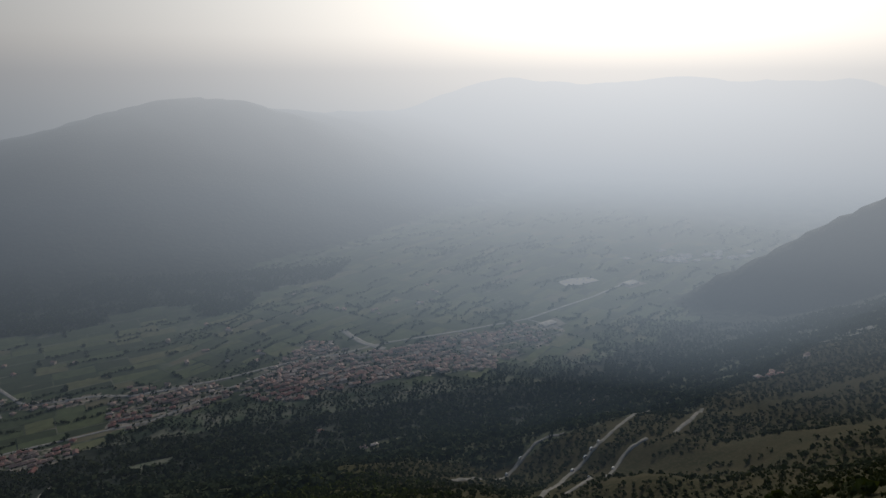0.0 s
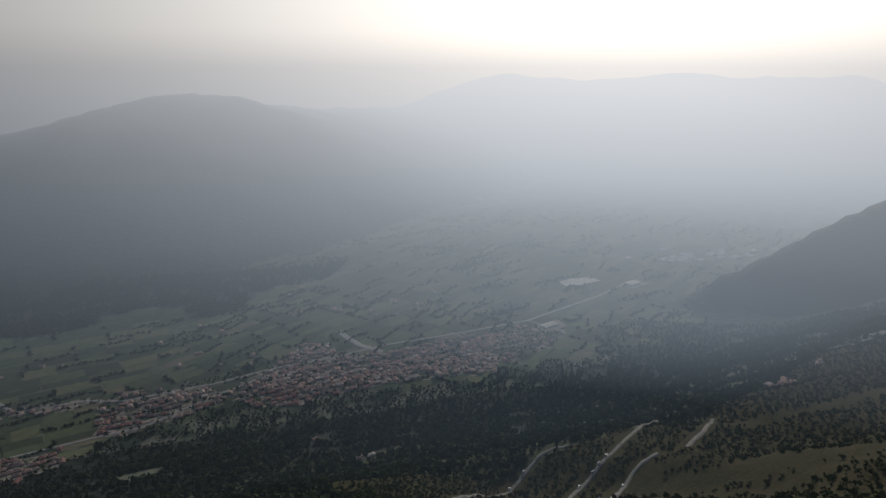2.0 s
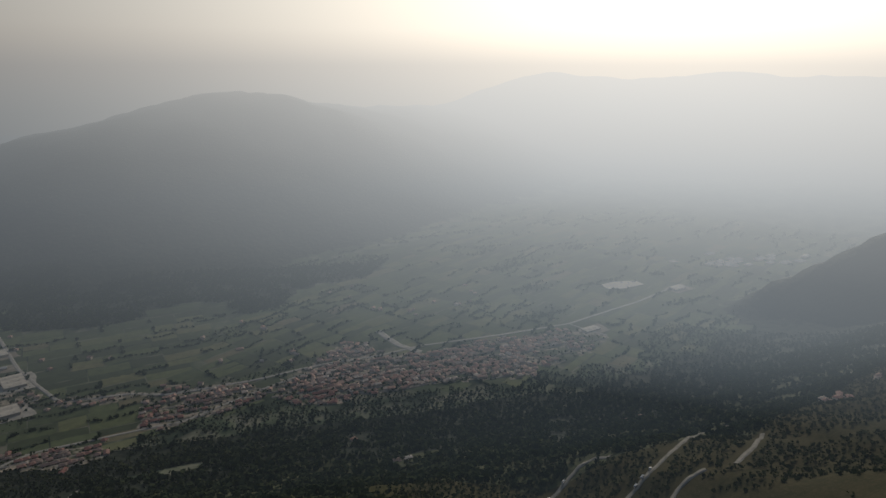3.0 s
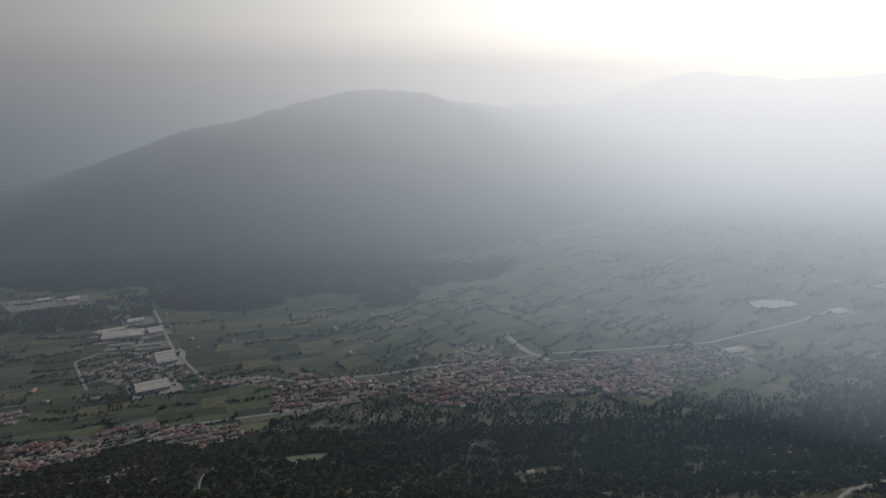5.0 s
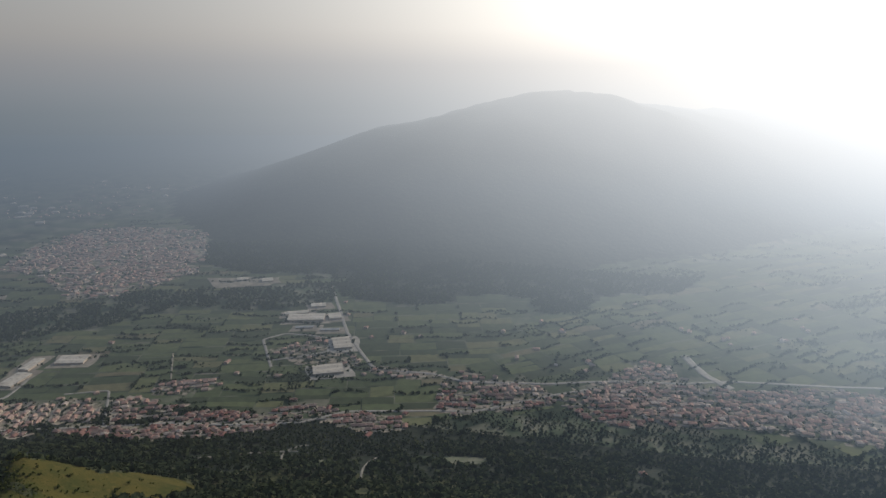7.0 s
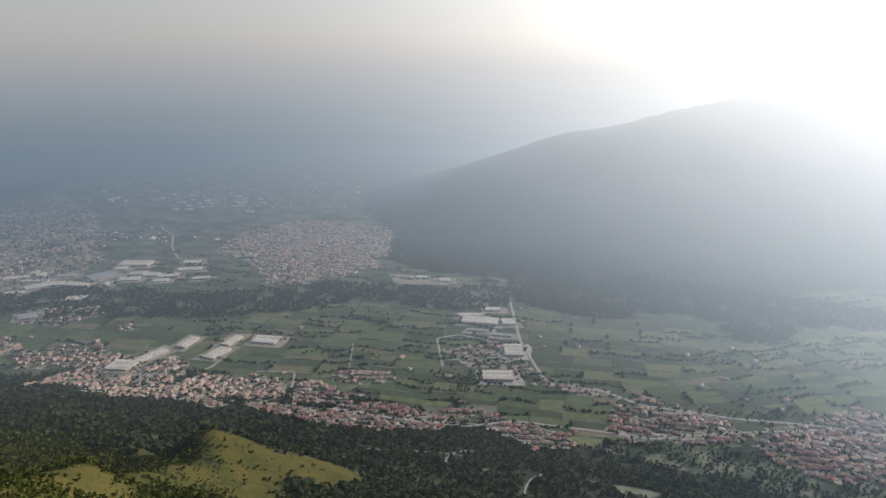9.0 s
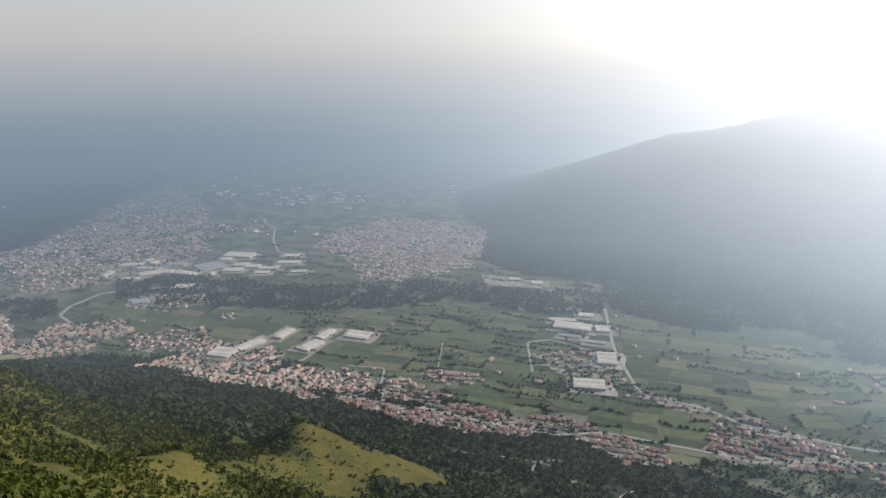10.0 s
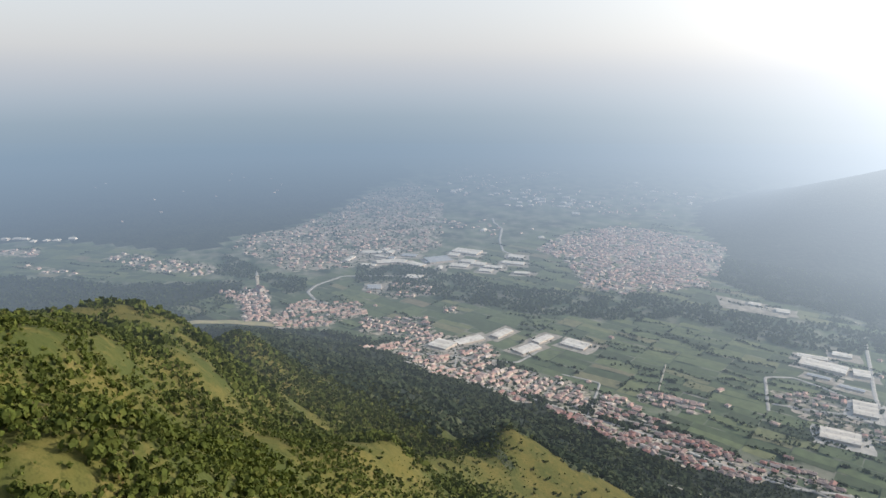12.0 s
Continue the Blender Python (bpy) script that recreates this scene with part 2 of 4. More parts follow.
m_car = surface("car paint", blotchy((0.70, 0.70, 0.70), (0.78, 0.78, 0.78), 1.0), 0.55, 0.3)
m_tyre = surface("tyre", blotchy((0.02, 0.02, 0.02), (0.03, 0.03, 0.03), 0.3), 0.8)

# ---- the lie of the land ----
def smooth01(t):
    t = np.clip(t, 0.0, 1.0)
    return t * t * (3 - 2 * t)


def seg_dist(x, y, ax, ay, bx, by):
    """Distance to a segment, and the share of the way along it."""
    dx, dy = bx - ax, by - ay
    k = np.clip(((x - ax) * dx + (y - ay) * dy) / (dx * dx + dy * dy), 0, 1)
    return np.hypot(x - ax - k * dx, y - ay - k * dy), k


def waves(x, y, size, seed):
    """Smooth uneven ground, about -1 to 1, with humps of that size in metres."""
    out, w = 0.0, 1.0
    for n in range(4):
        a = seed * 1.7 + n * 2.1
        u = (x * np.cos(a) + y * np.sin(a)) / size * 2 ** n
        v = (y * np.cos(a) - x * np.sin(a)) / size * 2 ** n
        out = out + w * np.sin(u * 3.1 + 1.3 * np.sin(v * 2.3 + a)) * np.cos(v * 2.7 + 1.1 * np.sin(u * 1.9 + 2 * a))
        w *= 0.5
    return out / 1.6


SLOPE_S = [-900, -400, -150, 0, 65, 127, 180, 230, 290, 345, 420, 480, 540, 630, 715, 800, 900]
SLOPE_Z = [250, 400, 452, 440, 418, 364, 322, 281, 236, 203, 172, 142, 106, 64, 27, 9, 0]


def slope_way(x, y):
    """How far down the near hillside a place lies."""
    s = y + 0.14 * np.maximum(-330 - x, 0) + 0.9 * np.maximum(-455 - x, 0) * smooth01(1 - (y - 150) / 250)
    s = s + 0.55 * np.maximum(-930 - x, 0)
    s = s + 62 * smooth01((x + 165) / 80) * smooth01((300 - y) / 170) * smooth01((y + 200) / 120)
    return s - 0.35 * np.maximum(x - 450, 0)


def profile(s):
    h = 0
    for d, w in ((-24, 0.2), (-12, 0.2), (0, 0.2), (12, 0.2), (24, 0.2)):
        h = h + w * np.interp(s + d, SLOPE_S, SLOPE_Z)
    return h


def height(x, y):
    """The ground's height over the valley floor."""
    s = slope_way(x, y)
    z = profile(s)
    up = smooth01(z / 90)
    z = z + up * (5 * waves(x, y, 130, 1) + 3.0 * waves(x, y, 48, 4))
    # the round grassy knoll, the rib above it and the gully beside them
    u, v = 0.71 * (x + 434) + 0.70 * (y - 409), -0.70 * (x + 434) + 0.71 * (y - 409)
    z = z + 27 * np.exp(-((u / np.where(u < 0, 15, 54)) ** 2 + (v / 44) ** 2)) - 10 * np.exp(-(((u + 48) / 24) ** 2 + ((v + 10) / 60) ** 2))
    d, k = seg_dist(x, y, -172, 65, -336, 234)
    z = z + 10 * np.exp(-(d / 24) ** 2)
    d, k = seg_dist(x, y, -336, 234, -406, 360)
    z = z + 7 * np.exp(-(d / 28) ** 2)
    z = z - 9 * np.exp(-(((x + 314) / 30) ** 2 + ((y - 200) / 30) ** 2)) - 7 * np.exp(-(((x + 340) / 30) ** 2 + ((y - 250) / 30) ** 2)) + 14 * np.exp(-(((x + 458) / 26) ** 2 + ((y - 366) / 30) ** 2))
    d, k = seg_dist(x, y, -395, 185, -560, 470)
    z = z - 9 * np.exp(-(d / 42) ** 2)
    d, k = seg_dist(x, y, -330, 350, -300, 560)
    z = z - 14 * np.exp(-(d / 40) ** 2) * up
    d, k = seg_dist(x, y, -230, 140, -215, 420)
    z = z - 16 * np.exp(-(d / 45) ** 2) * up
    d, k = seg_dist(x, y, 300, 250, 235, 450)
    z = z - 24 * np.exp(-(d / 45) ** 2)
    z = z + 14 * np.exp(-(((x + 425) / 62) ** 2 + ((y - 140) / 44) ** 2))
    z = z - 48 * np.exp(-(((x + 450) / 100) ** 2 + ((y - 40) / 55) ** 2))
    z = z - 13 * np.exp(-(((x - 390) / 140) ** 2 + ((y - 295) / 60) ** 2))
    for ax, ay, bx, by in ((-225, 70, -275, 105), (-275, 105, -345, 175), (-345, 175, -425, 295), (-425, 295, -505, 430)):
        d, k = seg_dist(x, y, ax, ay, bx, by)
        z = z - 7 * np.exp(-(d / 24) ** 2)
    # the wooded shoulder behind the western brow
    d, k = seg_dist(x, y, -590, 225, -800, 290)
    z = z + (74 - 30 * k) * np.exp(-(d / 62) ** 2)
    d, k = seg_dist(x, y, 170, 140, 195, 420)
    z = z - 24 * np.exp(-(d / 55) ** 2)
    z = z + 17 * np.exp(-((x / 190) ** 2 + ((y - 715) / 65) ** 2))
    z = z - 12 * np.exp(-(((x + 318) / 40) ** 2 + ((y - 45) / 26) ** 2))
    z = z - 17 * np.exp(-(((x + 880) / 150) ** 2 + ((y - 400) / 110) ** 2))
    # the long spur beyond
    dx, dy = 0.941, -0.338
    along, off = (x - 883) * dx + (y - 1143) * dy, (x - 883) * -dy + (y - 1143) * dx
    crest = 0.53 * np.clip(along, 0, 1100)
    spur = crest - 0.42 * np.maximum(-off, 0) - 0.95 * np.maximum(off, 0) + 8 * waves(x, y, 260, 7) * smooth01(along / 200)
    z = np.maximum(z, 0) + np.log1p(np.exp(np.clip((spur - np.maximum(z, 0)) / 14, -40, 40))) * 14 * smooth01(along / 120)
    # the wooded mountain across the valley
    ux, uy = 0.700, 0.714
    along, off = ((x + 1220) * ux + (y - 1938) * uy) / 1627, (x + 1220) * -uy + (y - 1938) * ux
    crest = np.interp(along, [-0.05, 0, 0.06, 0.255, 0.433, 0.654, 0.854, 0.94, 1, 1.06, 1.15, 1.3, 1.5, 2.2], [0, 8, 38, 165, 258, 318, 372, 388, 402, 390, 355, 315, 285, 240])
    width = np.interp(along, [-0.05, 0.095, 0.27, 0.6, 1, 1.5], [480, 740, 1060, 1180, 1230, 1300])
    shape = smooth01(1 - np.abs(off + 25 * waves(x, y, 380, 3)) / width) ** 0.8
    z = z + crest * shape * (1 + 0.05 * waves(x, y, 300, 5) * shape)
    # the ranges that close the valley
    d, k = seg_dist(x, y, 500, 4600, 3600, 3200)
    z = np.maximum(z, (470 + 55 * waves(x, y, 1100, 9)) * (0.30 + 0.70 * smooth01(k / 0.45)) * np.exp(-(d / 520) ** 2))
    return z + 1.2 * waves(x, y, 420, 2)


# ---- building helpers ----
def raw_mesh(name, verts, faces, mats, slots=None, smooth=False):
    """A mesh from arrays; faces all have the same number of corners, or come as a list of arrays."""
    single = isinstance(faces, np.ndarray) or np.ndim(faces[0]) == 1
    groups = [np.asarray(f, int) for f in ([faces] if single else faces) if len(f)]
    verts = np.asarray(verts, float)
    me = bpy.data.meshes.new(name)
    me.vertices.add(len(verts))
    me.vertices.foreach_set("co", verts.ravel())
    corners = np.concatenate([g.ravel() for g in groups])
    sizes = np.concatenate([np.full(len(g), g.shape[1]) for g in groups])
    me.loops.add(len(corners))
    me.loops.foreach_set("vertex_index", corners)
    me.polygons.add(len(sizes))
    me.polygons.foreach_set("loop_start", np.concatenate([[0], np.cumsum(sizes)[:-1]]))
    if slots is not None:
        me.polygons.foreach_set("material_index", np.asarray(slots, int))
    me.polygons.foreach_set("use_smooth", np.full(len(sizes), smooth))
    for m in mats:
        me.materials.append(m)
    me.update(calc_edges=True)
    me.validate()
    return me


def part(name, me, parent, label=""):
    ob = new(name, me)
    ob.parent = parent
    if label:
        tagged(ob, label)
    return ob


def box_data(x0, x1, y0, y1, z0, z1):
    v = [(x, y, z) for z in (z0, z1) for x, y in ((x0, y0), (x1, y0), (x1, y1), (x0, y1))]
    f = [(0, 3, 2, 1), (4, 5, 6, 7), (0, 1, 5, 4), (1, 2, 6, 5), (2, 3, 7, 6), (3, 0, 4, 7)]
    return v, f


def box_mesh(name, spans, mat):
    """One mesh of boxes, each given as x0, x1, y0, y1, z0, z1."""
    v, f = [], []
    for s in spans:
        bv, bf = box_data(*s)
        f += [[i + len(v) for i in q] for q in bf]
        v += bv
    return raw_mesh(name, v, f, [mat])


def inside(px, py, poly):
    px, py = np.asarray(px, float), np.asarray(py, float)
    hit = np.zeros(px.shape, bool)
    for (ax, ay), (bx, by) in zip(poly, poly[1:] + poly[:1]):
        cross = (ay > py) != (by > py)
        with np.errstate(divide="ignore", invalid="ignore"):
            hit ^= cross & (px < (bx - ax) * (py - ay) / (by - ay) + ax)
    return hit


# ---- plan: towns, woods, roads ----
TOWNS = {
    "west": [(-1045, 575), (-1083, 745), (-1020, 800), (-931, 820), (-877, 770), (-784, 656), (-831, 590), (-949, 600)],
    "church": [(-1574, 502), (-1531, 610), (-1442, 582), (-1310, 523), (-1320, 481), (-1470, 513)],
    "bank": [(-1325, 519), (-1400, 643), (-1302, 740), (-1238, 713), (-1214, 568), (-1242, 517)],
    "edge": [(-1231, 696), (-1148, 804), (-1067, 774), (-1078, 716), (-1134, 641)],
    "estate": [(-789, 718), (-804, 759), (-790, 797), (-774, 819), (-709, 825), (-666, 776), (-667, 736), (-711, 735), (-759, 687)],
    "centre": [(-696, 828), (-670, 852), (-629, 842), (-572, 836), (-554, 800), (-599, 779), (-640, 750)],
    "street": [(-657, 875), (-647, 907), (-575, 942), (-547, 902), (-603, 870), (-640, 859)],
    "old": [(-697, 697), (-692, 739), (-632, 750), (-580, 758), (-574, 796), (-545, 822), (-478, 833), (-428, 832), (-400, 800), (-432, 763), (-487, 726), (-547, 703), (-615, 703)],
    "east": [(-445, 840), (-424, 893), (-343, 874), (-290, 873), (-237, 867), (-224, 833), (-277, 806), (-361, 829), (-414, 813)],
    "works": [(-546, 1060), (-475, 1130), (-402, 1087), (-360, 1048), (-385, 1015), (-466, 1013)],
    "village": [(-215, 1018), (-178, 1054), (-126, 1028), (-70, 1023), (-28, 992), (-34, 957), (-95, 923), (-175, 892), (-204, 908)],
    "rows": [(-790, 650), (-850, 690), (-850, 765), (-802, 805), (-792, 730), (-760, 688), (-700, 702), (-702, 672), (-745, 660)],
    "tail": [(383, 979), (450, 956), (544, 996), (609, 1053), (550, 1115), (434, 1086)],
    "glen": [(-1436, 825), (-1356, 953), (-1264, 899), (-1285, 813), (-1366, 785)],
    "mill": [(-1195, 874), (-1172, 906), (-1131, 880), (-1146, 847)],
    "fringe": [(-356, 1017), (-313, 1042), (-212, 1031), (-208, 1011), (-292, 1001)],
    "long": [(-49, 976), (20, 1034), (70, 1091), (116, 1151), (157, 1141), (169, 1090), (239, 1064), (337, 1088), (423, 1103), (474, 1090), (411, 920), (366, 924), (326, 934), (224, 937), (147, 930), (68, 912), (20, 926)],
}
FAR_TOWNS = {
    "hamlet": [(-2043, 338), (-2075, 403), (-1937, 492), (-1846, 558), (-1748, 567), (-1715, 509), (-1799, 429), (-1899, 377)],
    "strip": [(-2329, 116), (-2250, 215), (-2166, 187), (-2249, 100)],
    "lane": [(-2090, 155), (-2050, 200), (-1925, 262), (-1900, 235), (-1990, 180)],
    "upper": [(-1947, 659), (-2102, 753), (-2105, 902), (-2286, 1164), (-2560, 1470), (-2744, 1794), (-2181, 1580), (-1628, 1187), (-1551, 1001), (-1581, 832), (-1628, 704), (-1770, 699)],
    "market": [(-1436, 1375), (-1540, 1620), (-1503, 1814), (-1348, 1887), (-1133, 1847), (-1016, 1657), (-928, 1467), (-969, 1350), (-1012, 1254), (-1103, 1226), (-1265, 1340)],
}
WEST_FIELDS = [(-2374, 60), (-2277, 305), (-2020, 482), (-1755, 589), (-1658, 520), (-1779, 319), (-1971, 160), (-2056, 60)]
LOW_WOOD = [(-2056, 60), (-1963, 160), (-1771, 318), (-1648, 517), (-1631, 586), (-1467, 511), (-1394, 407), (-1300, 330), (-1000, 300), (-900, -100), (-1900, -300)]
GORGE = [(-1575, 874), (-1508, 978), (-1421, 1030), (-1325, 1060), (-1231, 1070), (-1150, 1130), (-1071, 1195), (-1000, 1215), (-1005, 1300), (-900, 1325), (-846, 1350), (-758, 1370), (-692, 1400), (-631, 1456), (-571, 1460), (-520, 1335), (-590, 1282), (-638, 1256), (-700, 1231), (-760, 1245), (-836, 1228), (-874, 1170), (-915, 1100), (-985, 1044), (-1046, 985), (-1108, 960), (-1174, 924), (-1283, 887), (-1350, 830), (-1444, 796)]
GORGE_WEST = [(-1902, 630), (-1655, 663), (-1531, 718), (-1458, 671), (-1461, 626), (-1585, 620), (-1722, 544)]
FOOT_WOOD = [(-600, 1520), (-571, 1450), (-520, 1373), (-445, 1358), (-346, 1345), (-290, 1370), (-240, 1430), (-170, 1466), (-120, 1430), (-60, 1340), (0, 1370), (60, 1500), (215, 1540), (300, 1700), (-300, 1640)]
MOUNT_FOOT = [(-1253, 1986), (-1074, 1754), (-960, 1545), (-857, 1497), (-800, 1487), (-734, 1508), (-654, 1509), (-587, 1532), (-505, 1542), (-444, 1585), (-527, 1860), (-906, 1955), (-1204, 2126)]
EDGE_X, EDGE_Y = [-279, -243, -211, -163, -64, -5, 94, 262, 385, 523], [795, 820, 852, 901, 933, 943, 918, 909, 897, 924]  # where the slope's woods end above the towns
EAST_WOOD = [(640, 880), (640, 1010), (760, 1085), (883, 1150), (1700, 900), (1900, 300), (900, 380), (760, 560)]
ROADS = {
    "valley": (5.8, [(-575, 1447), (-499, 1297), (-438, 1173), (-390, 1100), (-341, 1031), (-297, 1025), (-239, 1028), (-174, 1010), (-46, 1028), (59, 1060), (166, 1072), (250, 1098), (414, 1113), (564, 1135), (642, 1168), (778, 1224), (889, 1284)]),
    "old": (4.3, [(-900, 590), (-860, 640), (-790, 655), (-760, 695), (-667, 730), (-560, 775), (-470, 790), (-380, 820), (-330, 870), (-291, 882), (-210, 902), (-143, 915), (-97, 947), (-38, 988), (37, 1031)]),
    "lane": (2.7, [(-643, 746), (-722, 860), (-784, 831)]),
    "loop": (4.3, [(-510, 994), (-578, 1102), (-550, 1138), (-504, 1140), (-438, 1130)]),
    "yard": (13, [(187, 1190), (195, 1160), (212, 1111), (247, 1066)]),
    "bypass": (6.5, [(-1380, 985), (-1460, 888), (-1515, 797), (-1481, 708), (-1446, 672), (-1384, 662), (-1322, 675)]),
    "ring": (6, [(-1850, 1560), (-1793, 1518), (-1703, 1478), (-1589, 1372), (-1474, 1290), (-1406, 1286)]),
    "works": (3.6, [(-520, 1020), (-470, 1050), (-420, 1090), (-395, 1110)]),
    "end": (3.6, [(564, 1135), (590, 1090), (610, 1060)]),
    "west_lane": (3.6, [(-1020, 620), (-960, 615), (-900, 640), (-850, 690)]),
    "west_row": (2.9, [(-990, 760), (-930, 720), (-880, 680)]),
    "path": (1.9, [(-649, 915), (-708, 1012)]),
    "west": (4.3, [(-1010, 640), (-960, 690), (-905, 745), (-860, 800), (-880, 870), (-930, 905)]),
}
MEADOW = {"strip": (26, [(-1375, 352), (-1348, 394), (-1336, 448), (-1295, 496), (-1245, 555)])}
CLIMB = {
    "hairpin": (3.0, [(176, 281), (210, 325), (248, 377), (273, 392), (293, 402), (320, 422), (352, 446), (400, 490), (444, 525), (475, 545), (492, 530)]),
    "lower": (3.0, [(150, 392), (178, 414), (205, 433), (241, 462), (256, 473), (271, 482), (288, 486), (300, 472)]),
    "upper": (3.0, [(191, 277), (215, 290), (250, 325), (287, 357), (302, 364), (324, 370)]),
    "glade": (1.5, [(-329, 648), (-350, 695), (-353, 722), (-345, 739), (-332, 744)]),
    "hollow": (1.5, [(-222, 620), (-228, 640), (-236, 673), (-238, 701), (-232, 719)]),
    "wood": (1.5, [(-430, 640), (-409, 668), (-385, 697), (-346, 716), (-320, 716)]),
    "high": (5, [(700, 600), (745, 575), (790, 552), (812, 566), (775, 590)]),
    "bend": (3.0, [(350, 368), (390, 397), (425, 430), (456, 461)]),
}


def in_any(x, y, polys):
    hit = np.zeros(np.shape(x), bool)
    for p in polys:
        hit |= inside(x, y, p)
    return hit


BARE = [(-603, 310, 12, 8), (-502, 402, 16, 6), (-175, 732, 12, 8), (-284, 675, 12, 8), (-345, 262, 16, 18), (-398, 408, 26, 26), (-420, 404, 9, 12), (-368, 385, 20, 32), (-350, 372, 12, 20), (-372, 430, 16, 26), (-372, 300, 18, 36), (-392, 345, 18, 20), (-430, 118, 16, 7), (-278, 69, 12, 6), (-395, 195, 10, 8), (-312, 225, 12, 18), (-418, 138, 10, 8), (-160, 60, 4.5, 4.5), (-192, 62, 9, 4), (-176, 76, 5, 3), (-221, 97, 7, 3), (-222, 100, 6, 3), (-268, 137, 13, 7), (-305, 205, 18, 26), (-304, 92, 12, 6), (-430, 225, 22, 16),
        (-345, 135, 26, 10), (-360, 470, 26, 40), (-500, 395, 20, 12), (-126, 730, 27, 17), (345, 300, 70, 9), (310, 345, 45, 7), (-480, 265, 16, 10), (-852, 360, 16, 8), (-886, 404, 10, 8), (-1580, 420, 12, 40)]


BARE_BANDS = [(17, [(275, 345), (310, 306), (342, 284), (392, 236), (440, 200)]), (12, [(222, 258), (255, 235), (300, 215)]), (10, [(420, 430), (460, 395), (515, 370), (570, 345)]), (8, [(330, 455), (352, 445)]),
              (7, [(270, 330), (250, 345)]), (8, [(-448, 92), (-428, 98), (-410, 112), (-392, 140)]), (5, [(-325, 70), (-350, 80)]), (9, [(265, 300), (320, 255), (370, 215)])]


def bare(x, y):
    """How grassy and treeless a spot on the hill is, 0 to 1."""
    b = 0 * x
    for ex, ey, rx, ry in BARE:
        b = np.maximum(b, smooth01(1.6 - np.hypot((x - ex) / rx, (y - ey) / ry)))
    for wide, pts in BARE_BANDS:
        for p, q in zip(pts, pts[1:]):
            b = np.maximum(b, smooth01(1.6 - seg_dist(x, y, *p, *q)[0] / wide))
    return b


# ---- ground: one sheet, finest near the hill ----
def spread(lo, hi, centre, fine, growth, core):
    """Grid lines, close together about the centre and wider far off."""
    out, v, step = [centre], centre, fine
    while v < hi:
        step = fine if v - centre < core else step * growth
        v += step
        out.append(v)
    v, step = centre, fine
    while v > lo:
        step = fine if centre - v < core else step * growth
        v -= step
        out.append(v)
    return np.array(sorted(out))


gx = spread(-6500, 6500, -100.0, 9.0, 1.035, 620)
gy = spread(-2500, 6500, 350.0, 9.0, 1.035, 380)
GX, GY = np.meshgrid(gx, gy, indexing="ij")
GZ = height(GX, GY)
index = np.arange(GX.size).reshape(GX.shape)
quads = np.stack([index[:-1, :-1], index[1:, :-1], index[1:, 1:], index[:-1, 1:]], -1).reshape(-1, 4)
verts = np.stack([GX, GY, GZ], -1).reshape(-1, 3)
mid = verts[quads].mean(1)
cx, cy, cz = mid.T
far = np.hypot(cx, cy)
mount = (inside(cx, cy, [(-2600, 1480), (-900, 1530), (-574, 1490), (-139, 1497), (300, 1760), (700, 2300), (5000, 2600), (5000, 6000), (-300, 6000)]) & (cz > 5))
spur_side = (cx > 700) & (cz > 3) & (slope_way(cx, cy) > 560)
slant = np.sqrt(cx ** 2 + cy ** 2 + (cz - MID[2]) ** 2)
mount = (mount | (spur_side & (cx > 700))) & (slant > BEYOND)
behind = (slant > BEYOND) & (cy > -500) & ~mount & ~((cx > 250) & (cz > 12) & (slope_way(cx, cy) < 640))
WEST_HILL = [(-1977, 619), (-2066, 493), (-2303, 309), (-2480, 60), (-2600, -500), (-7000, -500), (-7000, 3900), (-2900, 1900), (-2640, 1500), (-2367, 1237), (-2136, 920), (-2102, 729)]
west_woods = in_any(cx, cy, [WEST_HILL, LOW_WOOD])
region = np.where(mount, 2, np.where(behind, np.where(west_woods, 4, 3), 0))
near_wood = (slope_way(cx, cy) > np.where(cx > 60, 470, 380)) & (cz > 3)


def sheet(name, pick, mats, slots, label, category):
    faces = quads[pick]
    used, renumbered = np.unique(faces, return_inverse=True)
    ob = new(name, raw_mesh(name, verts[used], renumbered.reshape(-1, 4), mats, slots, True))
    return tagged(ob, label, category, kind="structure")


wood_at = (near_wood | in_any(cx, cy, [GORGE, GORGE_WEST, EAST_WOOD, FOOT_WOOD, MOUNT_FOOT])) & (bare(cx, cy) < 0.4)
far_wood = wood_at & (region == 3)
region = np.where(far_wood & ((cz > 5) | in_any(cx, cy, [EAST_WOOD, FOOT_WOOD, MOUNT_FOOT])), 2, region)
hill_at = (slope_way(cx, cy) < 560) & (cz > 20) & ~wood_at
ground_pick = region == 0
slot = np.where(hill_at, 0, np.where(wood_at | spur_side, 2, 1))
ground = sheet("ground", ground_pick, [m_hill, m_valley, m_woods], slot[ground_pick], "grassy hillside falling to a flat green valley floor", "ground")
# solid land forms whose pale or blue tone is haze painted as emission
sheet("backdrop_mountain", region == 2, [m_far], None, "wooded mountains across the valley, paled by painted haze", "mountain")
sheet("backdrop_woods", region == 4, [m_far], None, "distant dark wooded hills west of the town, blue with painted haze", "woods")
sheet("backdrop_plain", region == 3, [m_plain], None, "distant flat plain with fields fading into painted haze", "plain")


# ---- foliage ----
rng = np.random.default_rng(7)


